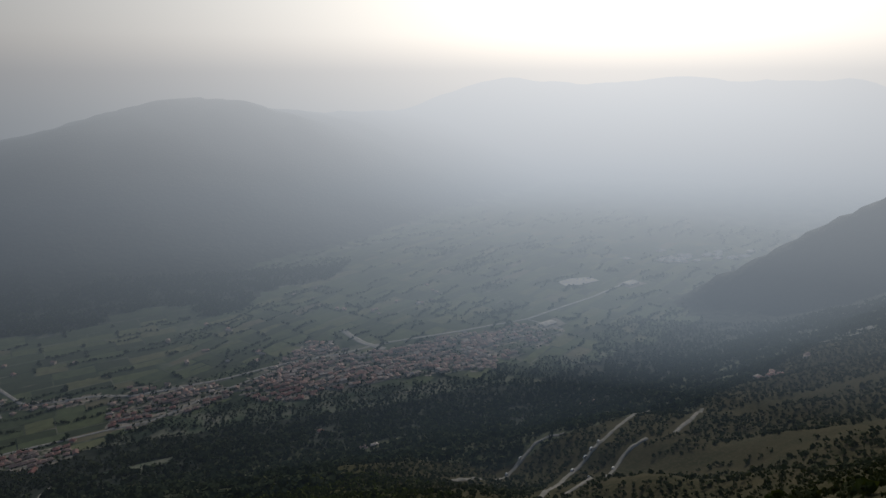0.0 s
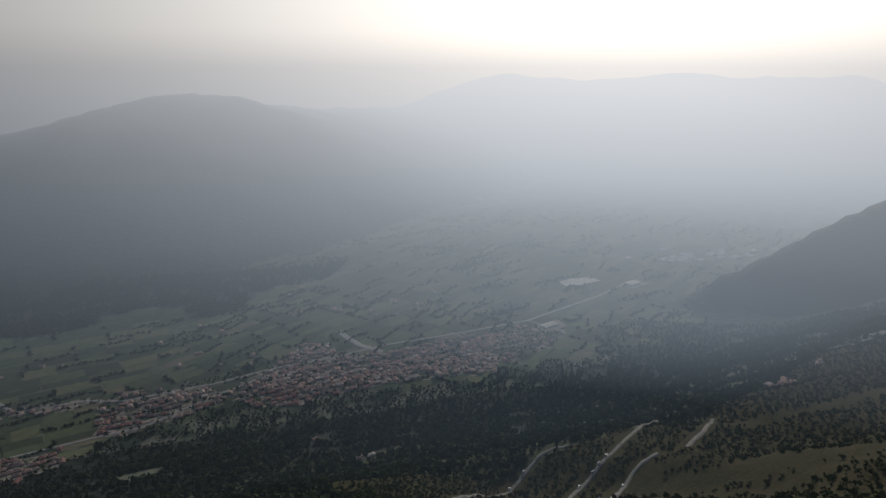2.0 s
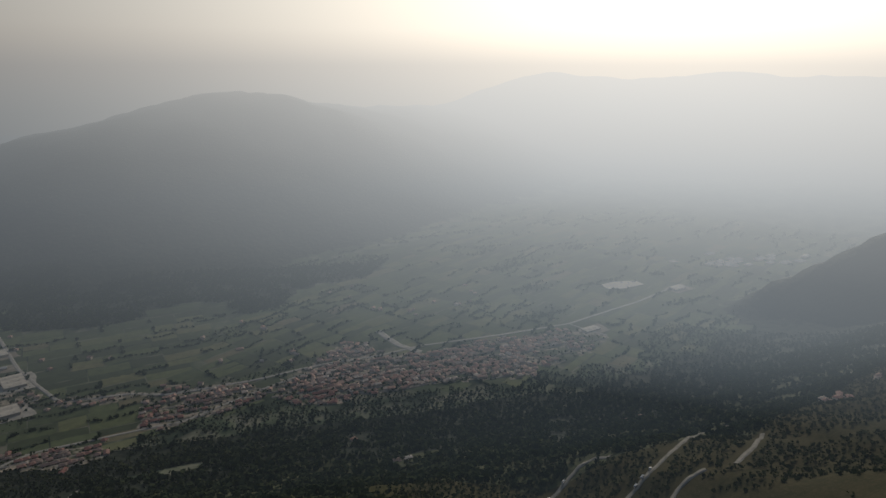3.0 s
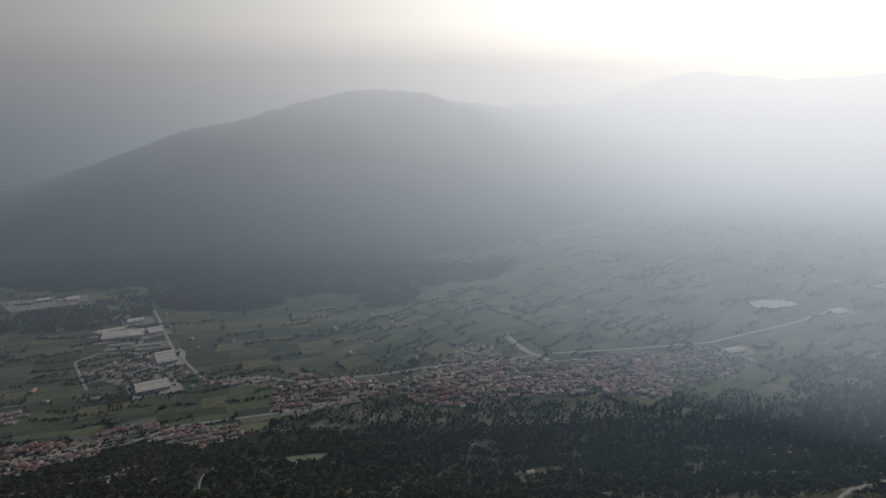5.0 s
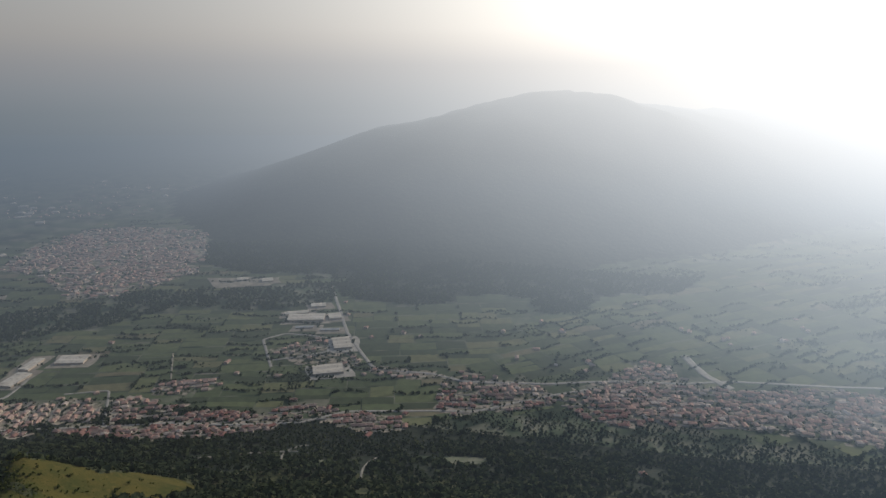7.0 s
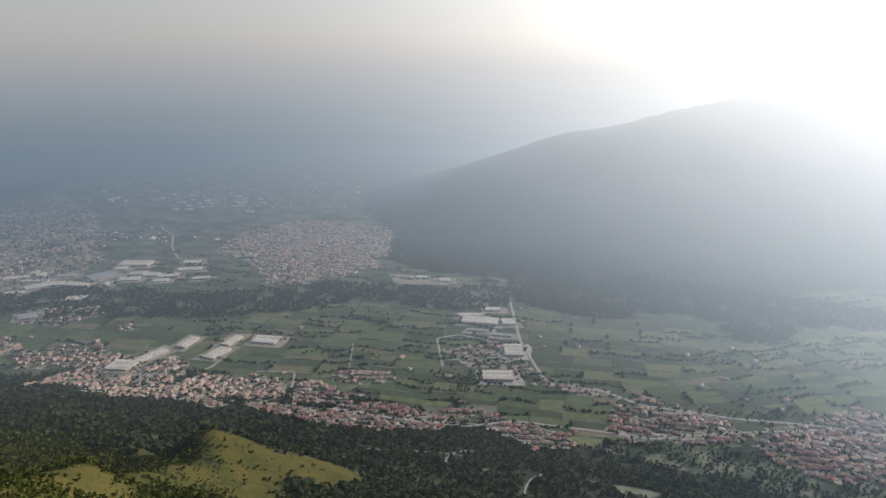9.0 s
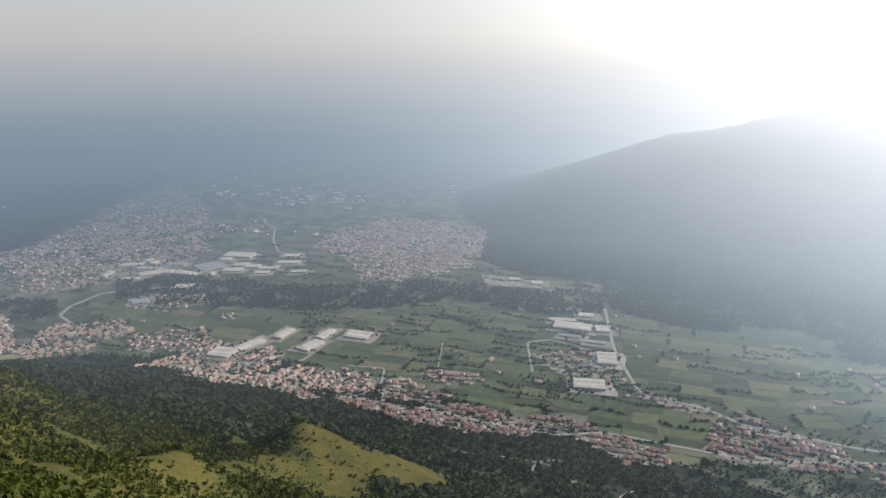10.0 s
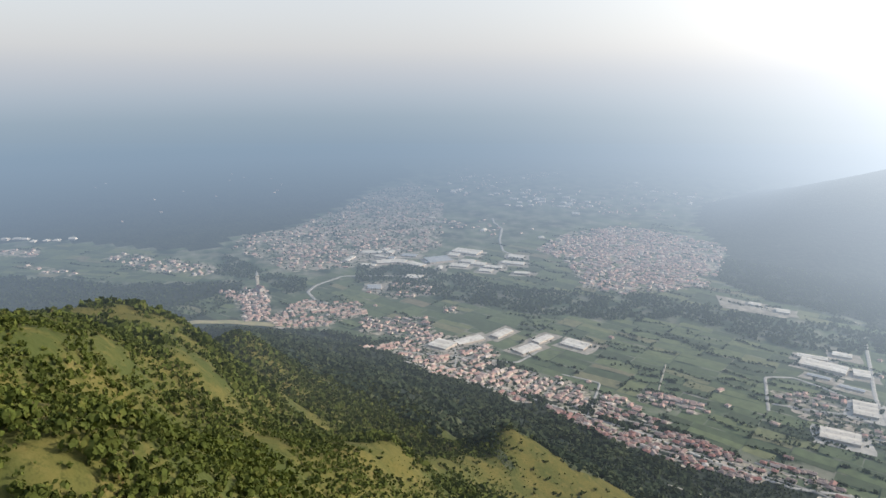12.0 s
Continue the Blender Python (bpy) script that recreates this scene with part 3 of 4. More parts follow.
def clump(n, leaf, seed, flat=0.8, skyward=0.0):
    """A crown of n leafy tufts about a unit radius: five or six rounded lobes covered with tufts that face outwards, uneven in outline."""
    r = np.random.default_rng(seed)
    lobes = np.concatenate([r.normal(size=(5, 3)) * (0.40, 0.40, 0.22), [(0, 0, 0.12)]])
    which = r.integers(0, 6, n)
    out = r.normal(size=(n, 3)) + (0, 0, 0.25)
    out /= np.linalg.norm(out, axis=1, keepdims=True)
    reach = np.array([0.40, 0.46, 0.38, 0.44, 0.36, 0.62])[which][:, None]
    c = lobes[which] + out * reach * r.uniform(0.82, 1.08, (n, 1))
    c[:, 2] = np.maximum(c[:, 2] * flat, -0.72) + 0.75
    out = out + r.normal(size=(n, 3)) * 0.22 + (0, 0, skyward)
    a = np.cross(out, r.normal(size=(n, 3)))
    a /= np.linalg.norm(a, axis=1, keepdims=True)
    b = np.cross(out, a)
    b /= np.linalg.norm(b, axis=1, keepdims=True)
    s = leaf * r.uniform(0.6, 1.4, (n, 1))
    return np.stack([c - a * s - b * s * 0.7, c + a * s - b * s * 0.8, c + a * s * 0.8 + b * s, c - a * s * 0.9 + b * s * 0.7], 1)


def thicket(name, x, y, radius, tufts, leaf, mat, label, category, seed, skyward=0.0):
    """Many crowns joined, standing on the ground."""
    kinds = [clump(tufts, leaf, seed + k, 0.8, skyward) for k in range(8)]
    pick = rng.integers(0, 8, len(x))
    turn = rng.uniform(0, 6.283, len(x))
    z = height(x, y)
    out = np.empty((len(x), tufts, 4, 3))
    for k in range(8):
        at = np.where(pick == k)[0]
        c, s = np.cos(turn[at])[:, None, None], np.sin(turn[at])[:, None, None]
        q = kinds[k][None]
        r = radius[at][:, None, None]
        out[at, ..., 0] = x[at][:, None, None] + r * (q[..., 0] * c - q[..., 1] * s)
        out[at, ..., 1] = y[at][:, None, None] + r * (q[..., 0] * s + q[..., 1] * c)
        out[at, ..., 2] = z[at][:, None, None] + r * q[..., 2] * 1.15
    v = out.reshape(-1, 3)
    ob = new(name, raw_mesh(name, v, np.arange(len(v)).reshape(-1, 4), [mat]))
    return tagged(ob, label, category, kind="stuff")


def two_thickets(name, x, y, radius, tufts, leaf, mats, label, category, seed, skyward=0.0):
    """Foliage on this side of the far distance and beyond it."""
    beyond = np.sqrt(x ** 2 + y ** 2 + (height(x, y) - MID[2]) ** 2) > BEYOND
    if not beyond.all():
        thicket(name, x[~beyond], y[~beyond], radius[~beyond], tufts, leaf, mats[0], label, category, seed, skyward)
    if beyond.any():
        thicket("backdrop_" + name, x[beyond], y[beyond], radius[beyond], tufts, leaf, mats[1], "distant " + label, category, seed, skyward)


def scatter(x0, x1, y0, y1, step):
    """Uneven points over a rectangle."""
    px, py = np.meshgrid(np.arange(x0, x1, step), np.arange(y0, y1, step))
    px, py = px.ravel(), py.ravel()
    return px + rng.uniform(-0.5, 0.5, px.size) * step, py + rng.uniform(-0.5, 0.5, py.size) * step


def road_gap(x, y, roads):
    """Distance to the nearest road."""
    gap = np.full(np.shape(x), 1e9)
    for _, pts in roads.values():
        for a, b in zip(pts, pts[1:]):
            gap = np.minimum(gap, seg_dist(x, y, *a, *b)[0])
    return gap


def cover(x, y):
    """How thickly the hillside is overgrown, 0 to 1: folds and hollows are wooded, ribs are bare."""
    s = slope_way(x, y)
    hollow = (height(x + 9, y) + height(x - 9, y) + height(x, y + 9) + height(x, y - 9)) / 4 - height(x, y)
    east = smooth01((x + 40) / 120)
    c = 1.36 + 0.05 * east + 0.24 * np.clip(hollow / 0.5, -1.4, 1.2) + 0.50 * waves(x, y, 52, 11) + 0.22 * waves(x, y, 19, 6) + 0.5 * smooth01((s - 300 - 120 * east) / 130)
    c = c + 0.35 * np.exp(-(np.hypot(x + 215, y - 110) / 75) ** 2)
    return np.clip(c, 0, 1) * (1 - bare(x, y))


# trees and bushes of the near hillside, west and east of the rib
bx, by = scatter(-900, 130, -100, 470, 2.1)
apart = np.hypot(bx + 30, by - 40)
keep = (rng.uniform(size=bx.size) < (cover(bx, by) * 0.92 + 0.012) * np.where(((by < 40) & (bx > -140)) | (by < 15), 0.18, 1.0) * smooth01((130 - bx) / 90)) & (slope_way(bx, by) < 430) & (height(bx, by) > 30)
bx, by, apart = bx[keep], by[keep], apart[keep]
thick = smooth01(cover(bx, by) * 1.6 - 0.6)
size = rng.choice([0.45, 0.6, 0.75, 0.9, 1.1, 1.5], bx.size) * rng.uniform(0.8, 1.2, bx.size) * (0.9 + 0.4 * thick + 0.4 * smooth01(waves(bx, by, 33, 8)))
rear = by < 15
size = size * np.where(apart < 200, 1.15, 0.88)
close, brink = (apart < 330) & (apart >= 185) & ~rear, (apart < 185) & ~rear
large = size > 1.05
for pick, tufts, leaf, seed in ((brink & large, 44, 0.205, 28), (brink & ~large, 15, 0.31, 128)):
    thicket("hillside_bushes", bx[pick], by[pick], size[pick], tufts, leaf, m_leaf, "leafy green trees and bushes on the grassy brow of the hill", "bushes", seed)
for pick, tufts, leaf, seed in ((close & large, 12, 0.36, 20), (close & ~large, 6, 0.49, 220)):
    thicket("hillside_bushes", bx[pick], by[pick], size[pick], tufts, leaf, m_leaf, "green bushes and small trees scattered over the grassy hillside", "bushes", seed)
wild = (apart >= 330) | rear
thicket("hillside_bushes", bx[wild], by[wild], size[wild] * 1.15, 4, 0.6, m_leaf, "green bushes and small trees on the steep hillside", "bushes", 30)
# tussocks and seedlings in the grass
bx, by = scatter(-480, -60, 0, 480, 2.6)
keep = (rng.uniform(size=bx.size) < 0.1) & (slope_way(bx, by) < 430)
bx, by = bx[keep], by[keep]
thicket("tussocks", bx, by, rng.uniform(0.25, 0.6, bx.size), 7, 0.42, m_leaf, "low tussocks and seedlings in the rough hill grass", "tussocks", 25)
bx, by = scatter(20, 900, -120, 640, 5.2)
keep = (rng.uniform(size=bx.size) < cover(bx, by) * smooth01((bx - 20) / 70)) & (slope_way(bx, by) < 520) & (road_gap(bx, by, CLIMB) > 7.5)
bx, by = bx[keep], by[keep]
size = rng.uniform(0.9, 2.5, bx.size)
near = np.hypot(bx, by + 60) < 340
thicket("scrub", bx[near], by[near], size[near] * 0.8, 30, 0.25, m_scrub, "dark green bushes on the dry slope", "bushes", 135, 0.1)
thicket("scrub", bx[~near], by[~near], size[~near], 6, 0.48, m_scrub, "dark green scrub between terraces of grass", "bushes", 35, 0.2)

# closed woods lower down
bx, by = scatter(-1250, 1500, 240, 1200, 5.6)
s = slope_way(bx, by)
z = height(bx, by)
wood_edge = np.interp(bx, EDGE_X, EDGE_Y)
keep = (((s > np.where(bx > 60, 470, 395)) & (z > 4)) | inside(bx, by, EAST_WOOD) | ((s > 640) & (by < wood_edge + 14 + 22 * waves(bx, by, 75, 17)) & (bx > -450))) & (np.hypot(bx, by) < 1330)
keep &= (bare(bx, by) < 0.5) & ~in_any(bx, by, TOWNS.values()) & (road_gap(bx, by, {k: v for k, v in CLIMB.items() if v[0] > 2}) > 9.0) & (road_gap(bx, by, CLIMB) > 3.6) & (road_gap(bx, by, MEADOW) > 17)
keep &= rng.uniform(size=bx.size) < 0.95 - 0.8 * smooth01(waves(bx, by, 62, 3) * 2.4 - 0.9)
# long glades that follow the slope
keep &= (waves(0.45 * bx, by, 58, 13) < 0.5) | (s < 500) | (rng.uniform(size=bx.size) < 0.14)
lower = smooth01((by - wood_edge + 150) / 150) * (bx > -450)
bx, by, lower = bx[keep], by[keep], lower[keep]
two_thickets("slope_woods", bx, by, rng.choice([1.6, 2.1, 2.7, 3.3, 4.2], bx.size) * (1.0 - 0.38 * lower), 7, 0.56, (m_dark, m_dark_far), "dark dense broadleaf woods on the lower slope", "woods", 40, 0.45)
bx, by = scatter(-2600, -900, 400, 2000, 17.0)
keep = in_any(bx, by, FAR_TOWNS.values()) & (rng.uniform(size=bx.size) < np.where(inside(bx, by, FAR_TOWNS["market"]), 0.2, 0.6))
bx, by = bx[keep], by[keep]
thicket("backdrop_gardens", bx, by, rng.uniform(1.8, 3.6, bx.size), 8, 0.5, m_hedge_far, "distant garden trees among the town's houses", "trees", 70)
bx, by = scatter(-1950, 300, 530, 1720, 8.2)
keep = in_any(bx, by, [GORGE, GORGE_WEST, FOOT_WOOD, MOUNT_FOOT]) & (rng.uniform(size=bx.size) < 1.0 + 1.3 * waves(bx, by, 70, 21)) & (np.hypot(bx + 1400, by - 825) > 42)
bx, by = bx[keep], by[keep]
lx, ly = scatter(-2000, -1000, 60, 600, 11.0)
keep = inside(lx, ly, LOW_WOOD) & (road_gap(lx, ly, MEADOW) > 20) & (bare(lx, ly) < 0.5) & (rng.uniform(size=lx.size) < 0.8)
bx, by = np.concatenate([bx, lx[keep]]), np.concatenate([by, ly[keep]])
thicket("gorge_woods", bx, by, rng.uniform(2.2, 4.6, bx.size), 7, 0.52, m_hedge_far, "dark belt of trees along the river gorge", "woods", 60, 0.3)


# ---- fields and hedges of the valley floor ----
FIELD_TURN = radians(16)


def valley_xy(u, v, turn=FIELD_TURN):
    c, s = math.cos(turn), math.sin(turn)
    return u * c - v * s, u * s + v * c


def plots(u0, u1, v0, v1, r):
    """Cut a rectangle into strips again and again."""
    w, d = u1 - u0, v1 - v0
    if (w < 95 and d < 36) or w * d < 1700:
        return [(u0, u1, v0, v1)]
    k = r.uniform(0.36, 0.64)
    if w > d * r.uniform(1.5, 3.2):
        return plots(u0, u0 + w * k, v0, v1, r) + plots(u0 + w * k, u1, v0, v1, r)
    return plots(u0, u1, v0, v0 + d * k, r) + plots(u0, u1, v0 + d * k, v1, r)


def on_valley_floor(x, y):
    return (height(x, y) < 6) & (np.hypot(x, y) < 2500) & ~in_any(x, y, [GORGE, GORGE_WEST, FOOT_WOOD, MOUNT_FOOT]) & (x > -1560) & ~((x > -450) & (y < np.interp(x, EDGE_X, EDGE_Y)))


hedge_x, hedge_y, far_fields = [], [], []
lots = [(FIELD_TURN, lot) for lot in plots(-1350, 1900, 620, 2300, random.Random(5))]
lots += [(0.62, lot) for lot in plots(0, 2300, -100, 2300, random.Random(8))]
lots += [(0.75, lot) for lot in plots(-1650, -900, 1150, 1950, random.Random(6))]
for n, (turn, (u0, u1, v0, v1)) in enumerate(lots):
    mx, my = valley_xy((u0 + u1) / 2, (v0 + v1) / 2, turn)
    east = mx > -180 + 0.25 * (my - 1000)
    if turn == 0.75:
        valley = inside(np.array(mx), np.array(my), WEST_FIELDS)
    else:
        valley = on_valley_floor(np.array(mx), np.array(my)) and east == (turn == 0.62)
    if not valley or in_any(np.array(mx), np.array(my), TOWNS.values()):
        continue
    us, vs = np.meshgrid(np.linspace(u0 + 1, u1 - 1, 6), np.linspace(v0 + 1, v1 - 1, 10), indexing="ij")
    vs = vs + 3 * np.sin(us / 40 + n)
    fx, fy = valley_xy(us, vs, turn)
    fv = np.stack([fx, fy, height(fx, fy) + (0.35 if turn == FIELD_TURN else 0.43)], -1).reshape(-1, 3)
    fi = np.arange(60).reshape(6, 10)
    fq = np.stack([fi[:-1, :-1], fi[1:, :-1], fi[1:, 1:], fi[:-1, 1:]], -1).reshape(-1, 4)
    far_fields.append((math.hypot(mx + 120, my - 150), fv, fq))
    for a, b, share in (((u0, v0), (u0, v1), 0.2), ((u0, v0), (u1, v0), 0.34)):
        if rng.uniform() < share * (1.0 if math.hypot(mx, my) < 1400 else 0.5):
            m = int(math.dist(a, b) / 1.7)
            k = rng.uniform(0, 1, m)
            hx, hy = valley_xy(a[0] + (b[0] - a[0]) * k + rng.normal(0, 0.9, m), a[1] + (b[1] - a[1]) * k * rng.uniform(0.6, 1) + rng.normal(0, 0.9, m) + 5 * np.sin(k * 5 + n), turn)
            hedge_x.append(hx)
            hedge_y.append(hy)
far_fields.sort(key=lambda lot: lot[0])
for _, fv, fq in far_fields[:300]:
    tagged(new("field", raw_mesh("field", fv, fq, [m_field], None, True)), "narrow green field strip on the valley floor", "field", "valley fields", "structure")
fv = np.concatenate([v for _, v, _ in far_fields[300:]])
fq = np.concatenate([q + 60 * k for k, (_, _, q) in enumerate(far_fields[300:])])
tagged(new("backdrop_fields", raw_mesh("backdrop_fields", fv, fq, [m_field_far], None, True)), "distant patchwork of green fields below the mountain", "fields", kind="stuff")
hx, hy = np.concatenate(hedge_x), np.concatenate(hedge_y)
# copses in the fields, and garden trees among the houses
for _ in range(120):
    x, y = valley_xy(rng.uniform(-1250, 1400), rng.uniform(700, 2000))
    if on_valley_floor(np.array(x), np.array(y)):
        m = int(rng.integers(12, 90))
        ox, oy = rng.normal(0, 1, m) * rng.uniform(10, 40), rng.normal(0, 1, m) * rng.uniform(5, 16)
        hx, hy = np.concatenate([hx, x + ox - 0.25 * oy]), np.concatenate([hy, y + oy + 0.25 * ox])
tx, ty = scatter(-1600, 650, 460, 1160, 8)
keep = in_any(tx, ty, TOWNS.values()) & (rng.uniform(size=tx.size) < 0.8)
hx, hy = np.concatenate([hx, tx[keep]]), np.concatenate([hy, ty[keep]])
two_thickets("hedgerows", hx, hy, rng.choice([0.8, 1.1, 1.4, 1.9, 2.8], hx.size), 5, 0.55, (m_hedge, m_hedge_far), "dark hedges and garden trees between fields and houses", "hedges", 80, 0.3)


# ---- roads ----
def ribbon(name, points, width, mat, lift, label):
    pts = np.array(points, float)
    seg = np.hypot(*np.diff(pts, axis=0).T)
    at = np.r_[0, np.cumsum(seg)]
    fine = np.arange(0, at[-1], 4.0)
    x, y = np.interp(fine, at, pts[:, 0]), np.interp(fine, at, pts[:, 1])
    for _ in range(3):
        x[1:-1], y[1:-1] = (x[:-2] + 2 * x[1:-1] + x[2:]) / 4, (y[:-2] + 2 * y[1:-1] + y[2:]) / 4
    tx, ty = np.gradient(x), np.gradient(y)
    long = np.hypot(tx, ty)
    nx, ny = -ty / long, tx / long
    cols = []
    for side in (-0.5, -0.25, 0.25, 0.5):
        px, py = x + nx * width * side, y + ny * width * side
        cols.append(np.stack([px, py, np.maximum(height(px, py), height(x, y) - 1.0) + lift], -1))
    # a shallow bank under both edges
    for side, k in ((-0.5, 0), (0.5, 5)):
        px, py = x + nx * (width * side + np.sign(side) * 1.2), y + ny * (width * side + np.sign(side) * 1.2)
        cols.insert(0 if side < 0 else len(cols), np.stack([px, py, height(px, py) - 0.6], -1))
    v = np.stack(cols, 1)
    i = np.arange(len(x) * 6).reshape(-1, 6)
    q = np.stack([i[:-1, :-1], i[1:, :-1], i[1:, 1:], i[:-1, 1:]], -1).reshape(-1, 4)
    return tagged(new(name, raw_mesh(name, v.reshape(-1, 3), q, [mat], None, True)), label, "road", kind="structure")


for key, (w, pts) in ROADS.items():
    ribbon("road", pts, w, m_road if w > 2 else m_track, 0.9, "pale asphalt road across the valley" if w > 3.7 else "light gravel farm track")
for key, (w, pts) in CLIMB.items():
    ribbon("road", pts, w, m_lane, 1.0, "narrow asphalt mountain road climbing the hillside")


ribbon("meadow", MEADOW["strip"][1], 26, m_dry, 1.0, "strip of dry mown meadow at the wood's edge")

# ---- paved and trodden ground between the houses ----
def town_ground(poly):
    p = np.array(poly, float)
    step = 9.0
    u, v = np.arange(p[:, 0].min(), p[:, 0].max(), step), np.arange(p[:, 1].min(), p[:, 1].max(), step)
    U, V = np.meshgrid(u, v, indexing="ij")
    X, Y = U + rng.uniform(-3, 3, U.shape), V + rng.uniform(-3, 3, U.shape)
    i = np.arange(U.size).reshape(U.shape)
    q = np.stack([i[:-1, :-1], i[1:, :-1], i[1:, 1:], i[:-1, 1:]], -1).reshape(-1, 4)
    flat = np.stack([X, Y, height(X, Y) + 0.55], -1).reshape(-1, 3)
    c = flat[q].mean(1)
    keep = inside(c[:, 0], c[:, 1], poly) & (rng.uniform(size=len(q)) < 0.62 + 0.8 * waves(c[:, 0], c[:, 1], 95, 13))
    # cells in the far distance take the lightened copy of the ground
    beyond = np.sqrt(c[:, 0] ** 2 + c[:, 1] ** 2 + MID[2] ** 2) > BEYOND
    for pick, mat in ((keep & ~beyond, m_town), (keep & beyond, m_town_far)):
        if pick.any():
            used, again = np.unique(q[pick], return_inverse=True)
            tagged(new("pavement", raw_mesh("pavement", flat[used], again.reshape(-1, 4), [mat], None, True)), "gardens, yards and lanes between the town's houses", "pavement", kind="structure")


for poly in [*TOWNS.values(), *FAR_TOWNS.values()]:
    town_ground(poly)

# ---- houses ----
def gable(w, d, h, rise, over=0.5, thick=0.25):
    """Body and roof of a house whose ridge runs along x: vertices and faces of both."""
    x, y = w / 2, d / 2
    bv = [(-x, -y, -1.5), (x, -y, -1.5), (x, y, -1.5), (-x, y, -1.5), (-x, -y, h), (x, -y, h), (x, y, h), (-x, y, h), (-x, 0, h + rise), (x, 0, h + rise)]
    bq = [(0, 1, 5, 4), (2, 3, 7, 6), (1, 2, 6, 5), (3, 0, 4, 7)]
    bt = [(5, 6, 9), (7, 4, 8)]
    X, Y, drop = x + over, y + over, rise * over / y
    rv = []
    for t in (0.0, thick):
        rv += [(-X, -Y, h - drop + t), (X, -Y, h - drop + t), (X, Y, h - drop + t), (-X, Y, h - drop + t), (-X, 0, h + rise + t), (X, 0, h + rise + t)]
    rq = [(6, 7, 11, 10), (9, 10, 11, 8), (0, 4, 5, 1), (3, 2, 5, 4), (0, 1, 7, 6), (2, 3, 9, 8), (0, 6, 10, 4), (4, 10, 9, 3), (1, 5, 11, 7), (5, 2, 8, 11)]
    return bv, bq, bt, rv, rq


def hipped(w, d, h, rise, over=0.5, thick=0.25):
    """Body and roof of a house with four roof slopes: as gable(), with the roof's triangles last."""
    x, y = w / 2, d / 2
    bv = [(-x, -y, -1.5), (x, -y, -1.5), (x, y, -1.5), (-x, y, -1.5), (-x, -y, h), (x, -y, h), (x, y, h), (-x, y, h)]
    bq = [(0, 1, 5, 4), (2, 3, 7, 6), (1, 2, 6, 5), (3, 0, 4, 7)]
    X, Y, e = x + over, y + over, max(x - 0.85 * y, 0.2)
    rv = []
    for t in (0.0, thick):
        rv += [(-X, -Y, h - 0.1 + t), (X, -Y, h - 0.1 + t), (X, Y, h - 0.1 + t), (-X, Y, h - 0.1 + t), (-e, 0, h + rise + t), (e, 0, h + rise + t)]
    rq = [(6, 7, 11, 10), (8, 9, 10, 11), (0, 1, 7, 6), (1, 2, 8, 7), (2, 3, 9, 8), (3, 0, 6, 9), (3, 2, 1, 0)]
    rt = [(7, 8, 11), (9, 6, 10)]
    return bv, bq, [], rv, rq, rt


def house(w, d, h, rise, label, hip):
    """A plastered house with a tiled roof: an Empty with its parts."""
    base = tagged(new("house"), label, "house", "houses of the valley town")
    bv, bq, bt, rv, rq, rt = hipped(w, d, h, rise) if hip else (*gable(w, d, h, rise), [])
    part("wall", raw_mesh("wall", bv, [bq, bt], [m_wall_each]), base)
    roof = part("roof", raw_mesh("roof", rv, [rq, rt], [m_tile_each]), base)
    part("chimney", box_mesh("chimney", [(w * 0.12, w * 0.12 + 0.7, 0.6, 1.3, h + rise * 0.5, h + rise + 0.7), (w * 0.12 - 0.1, w * 0.12 + 0.8, 0.5, 1.4, h + rise + 0.7, h + rise + 0.85)], m_beige), roof)
    pane = box_mesh("window", [(-0.55, 0.55, -0.06, 0.05, 0, 1.4)], m_glass)
    for side in (-1, 1):
        for k in (-0.28, 0.28):
            win = part("window", pane, base)
            win.location = (w * k, side * d / 2, h - 2.2)
    door = part("door", box_mesh("door", [(-0.55, 0.55, -0.08, 0.05, 0, 2.1)], m_door), base)
    door.location = (0, -d / 2, 0.0)
    return base


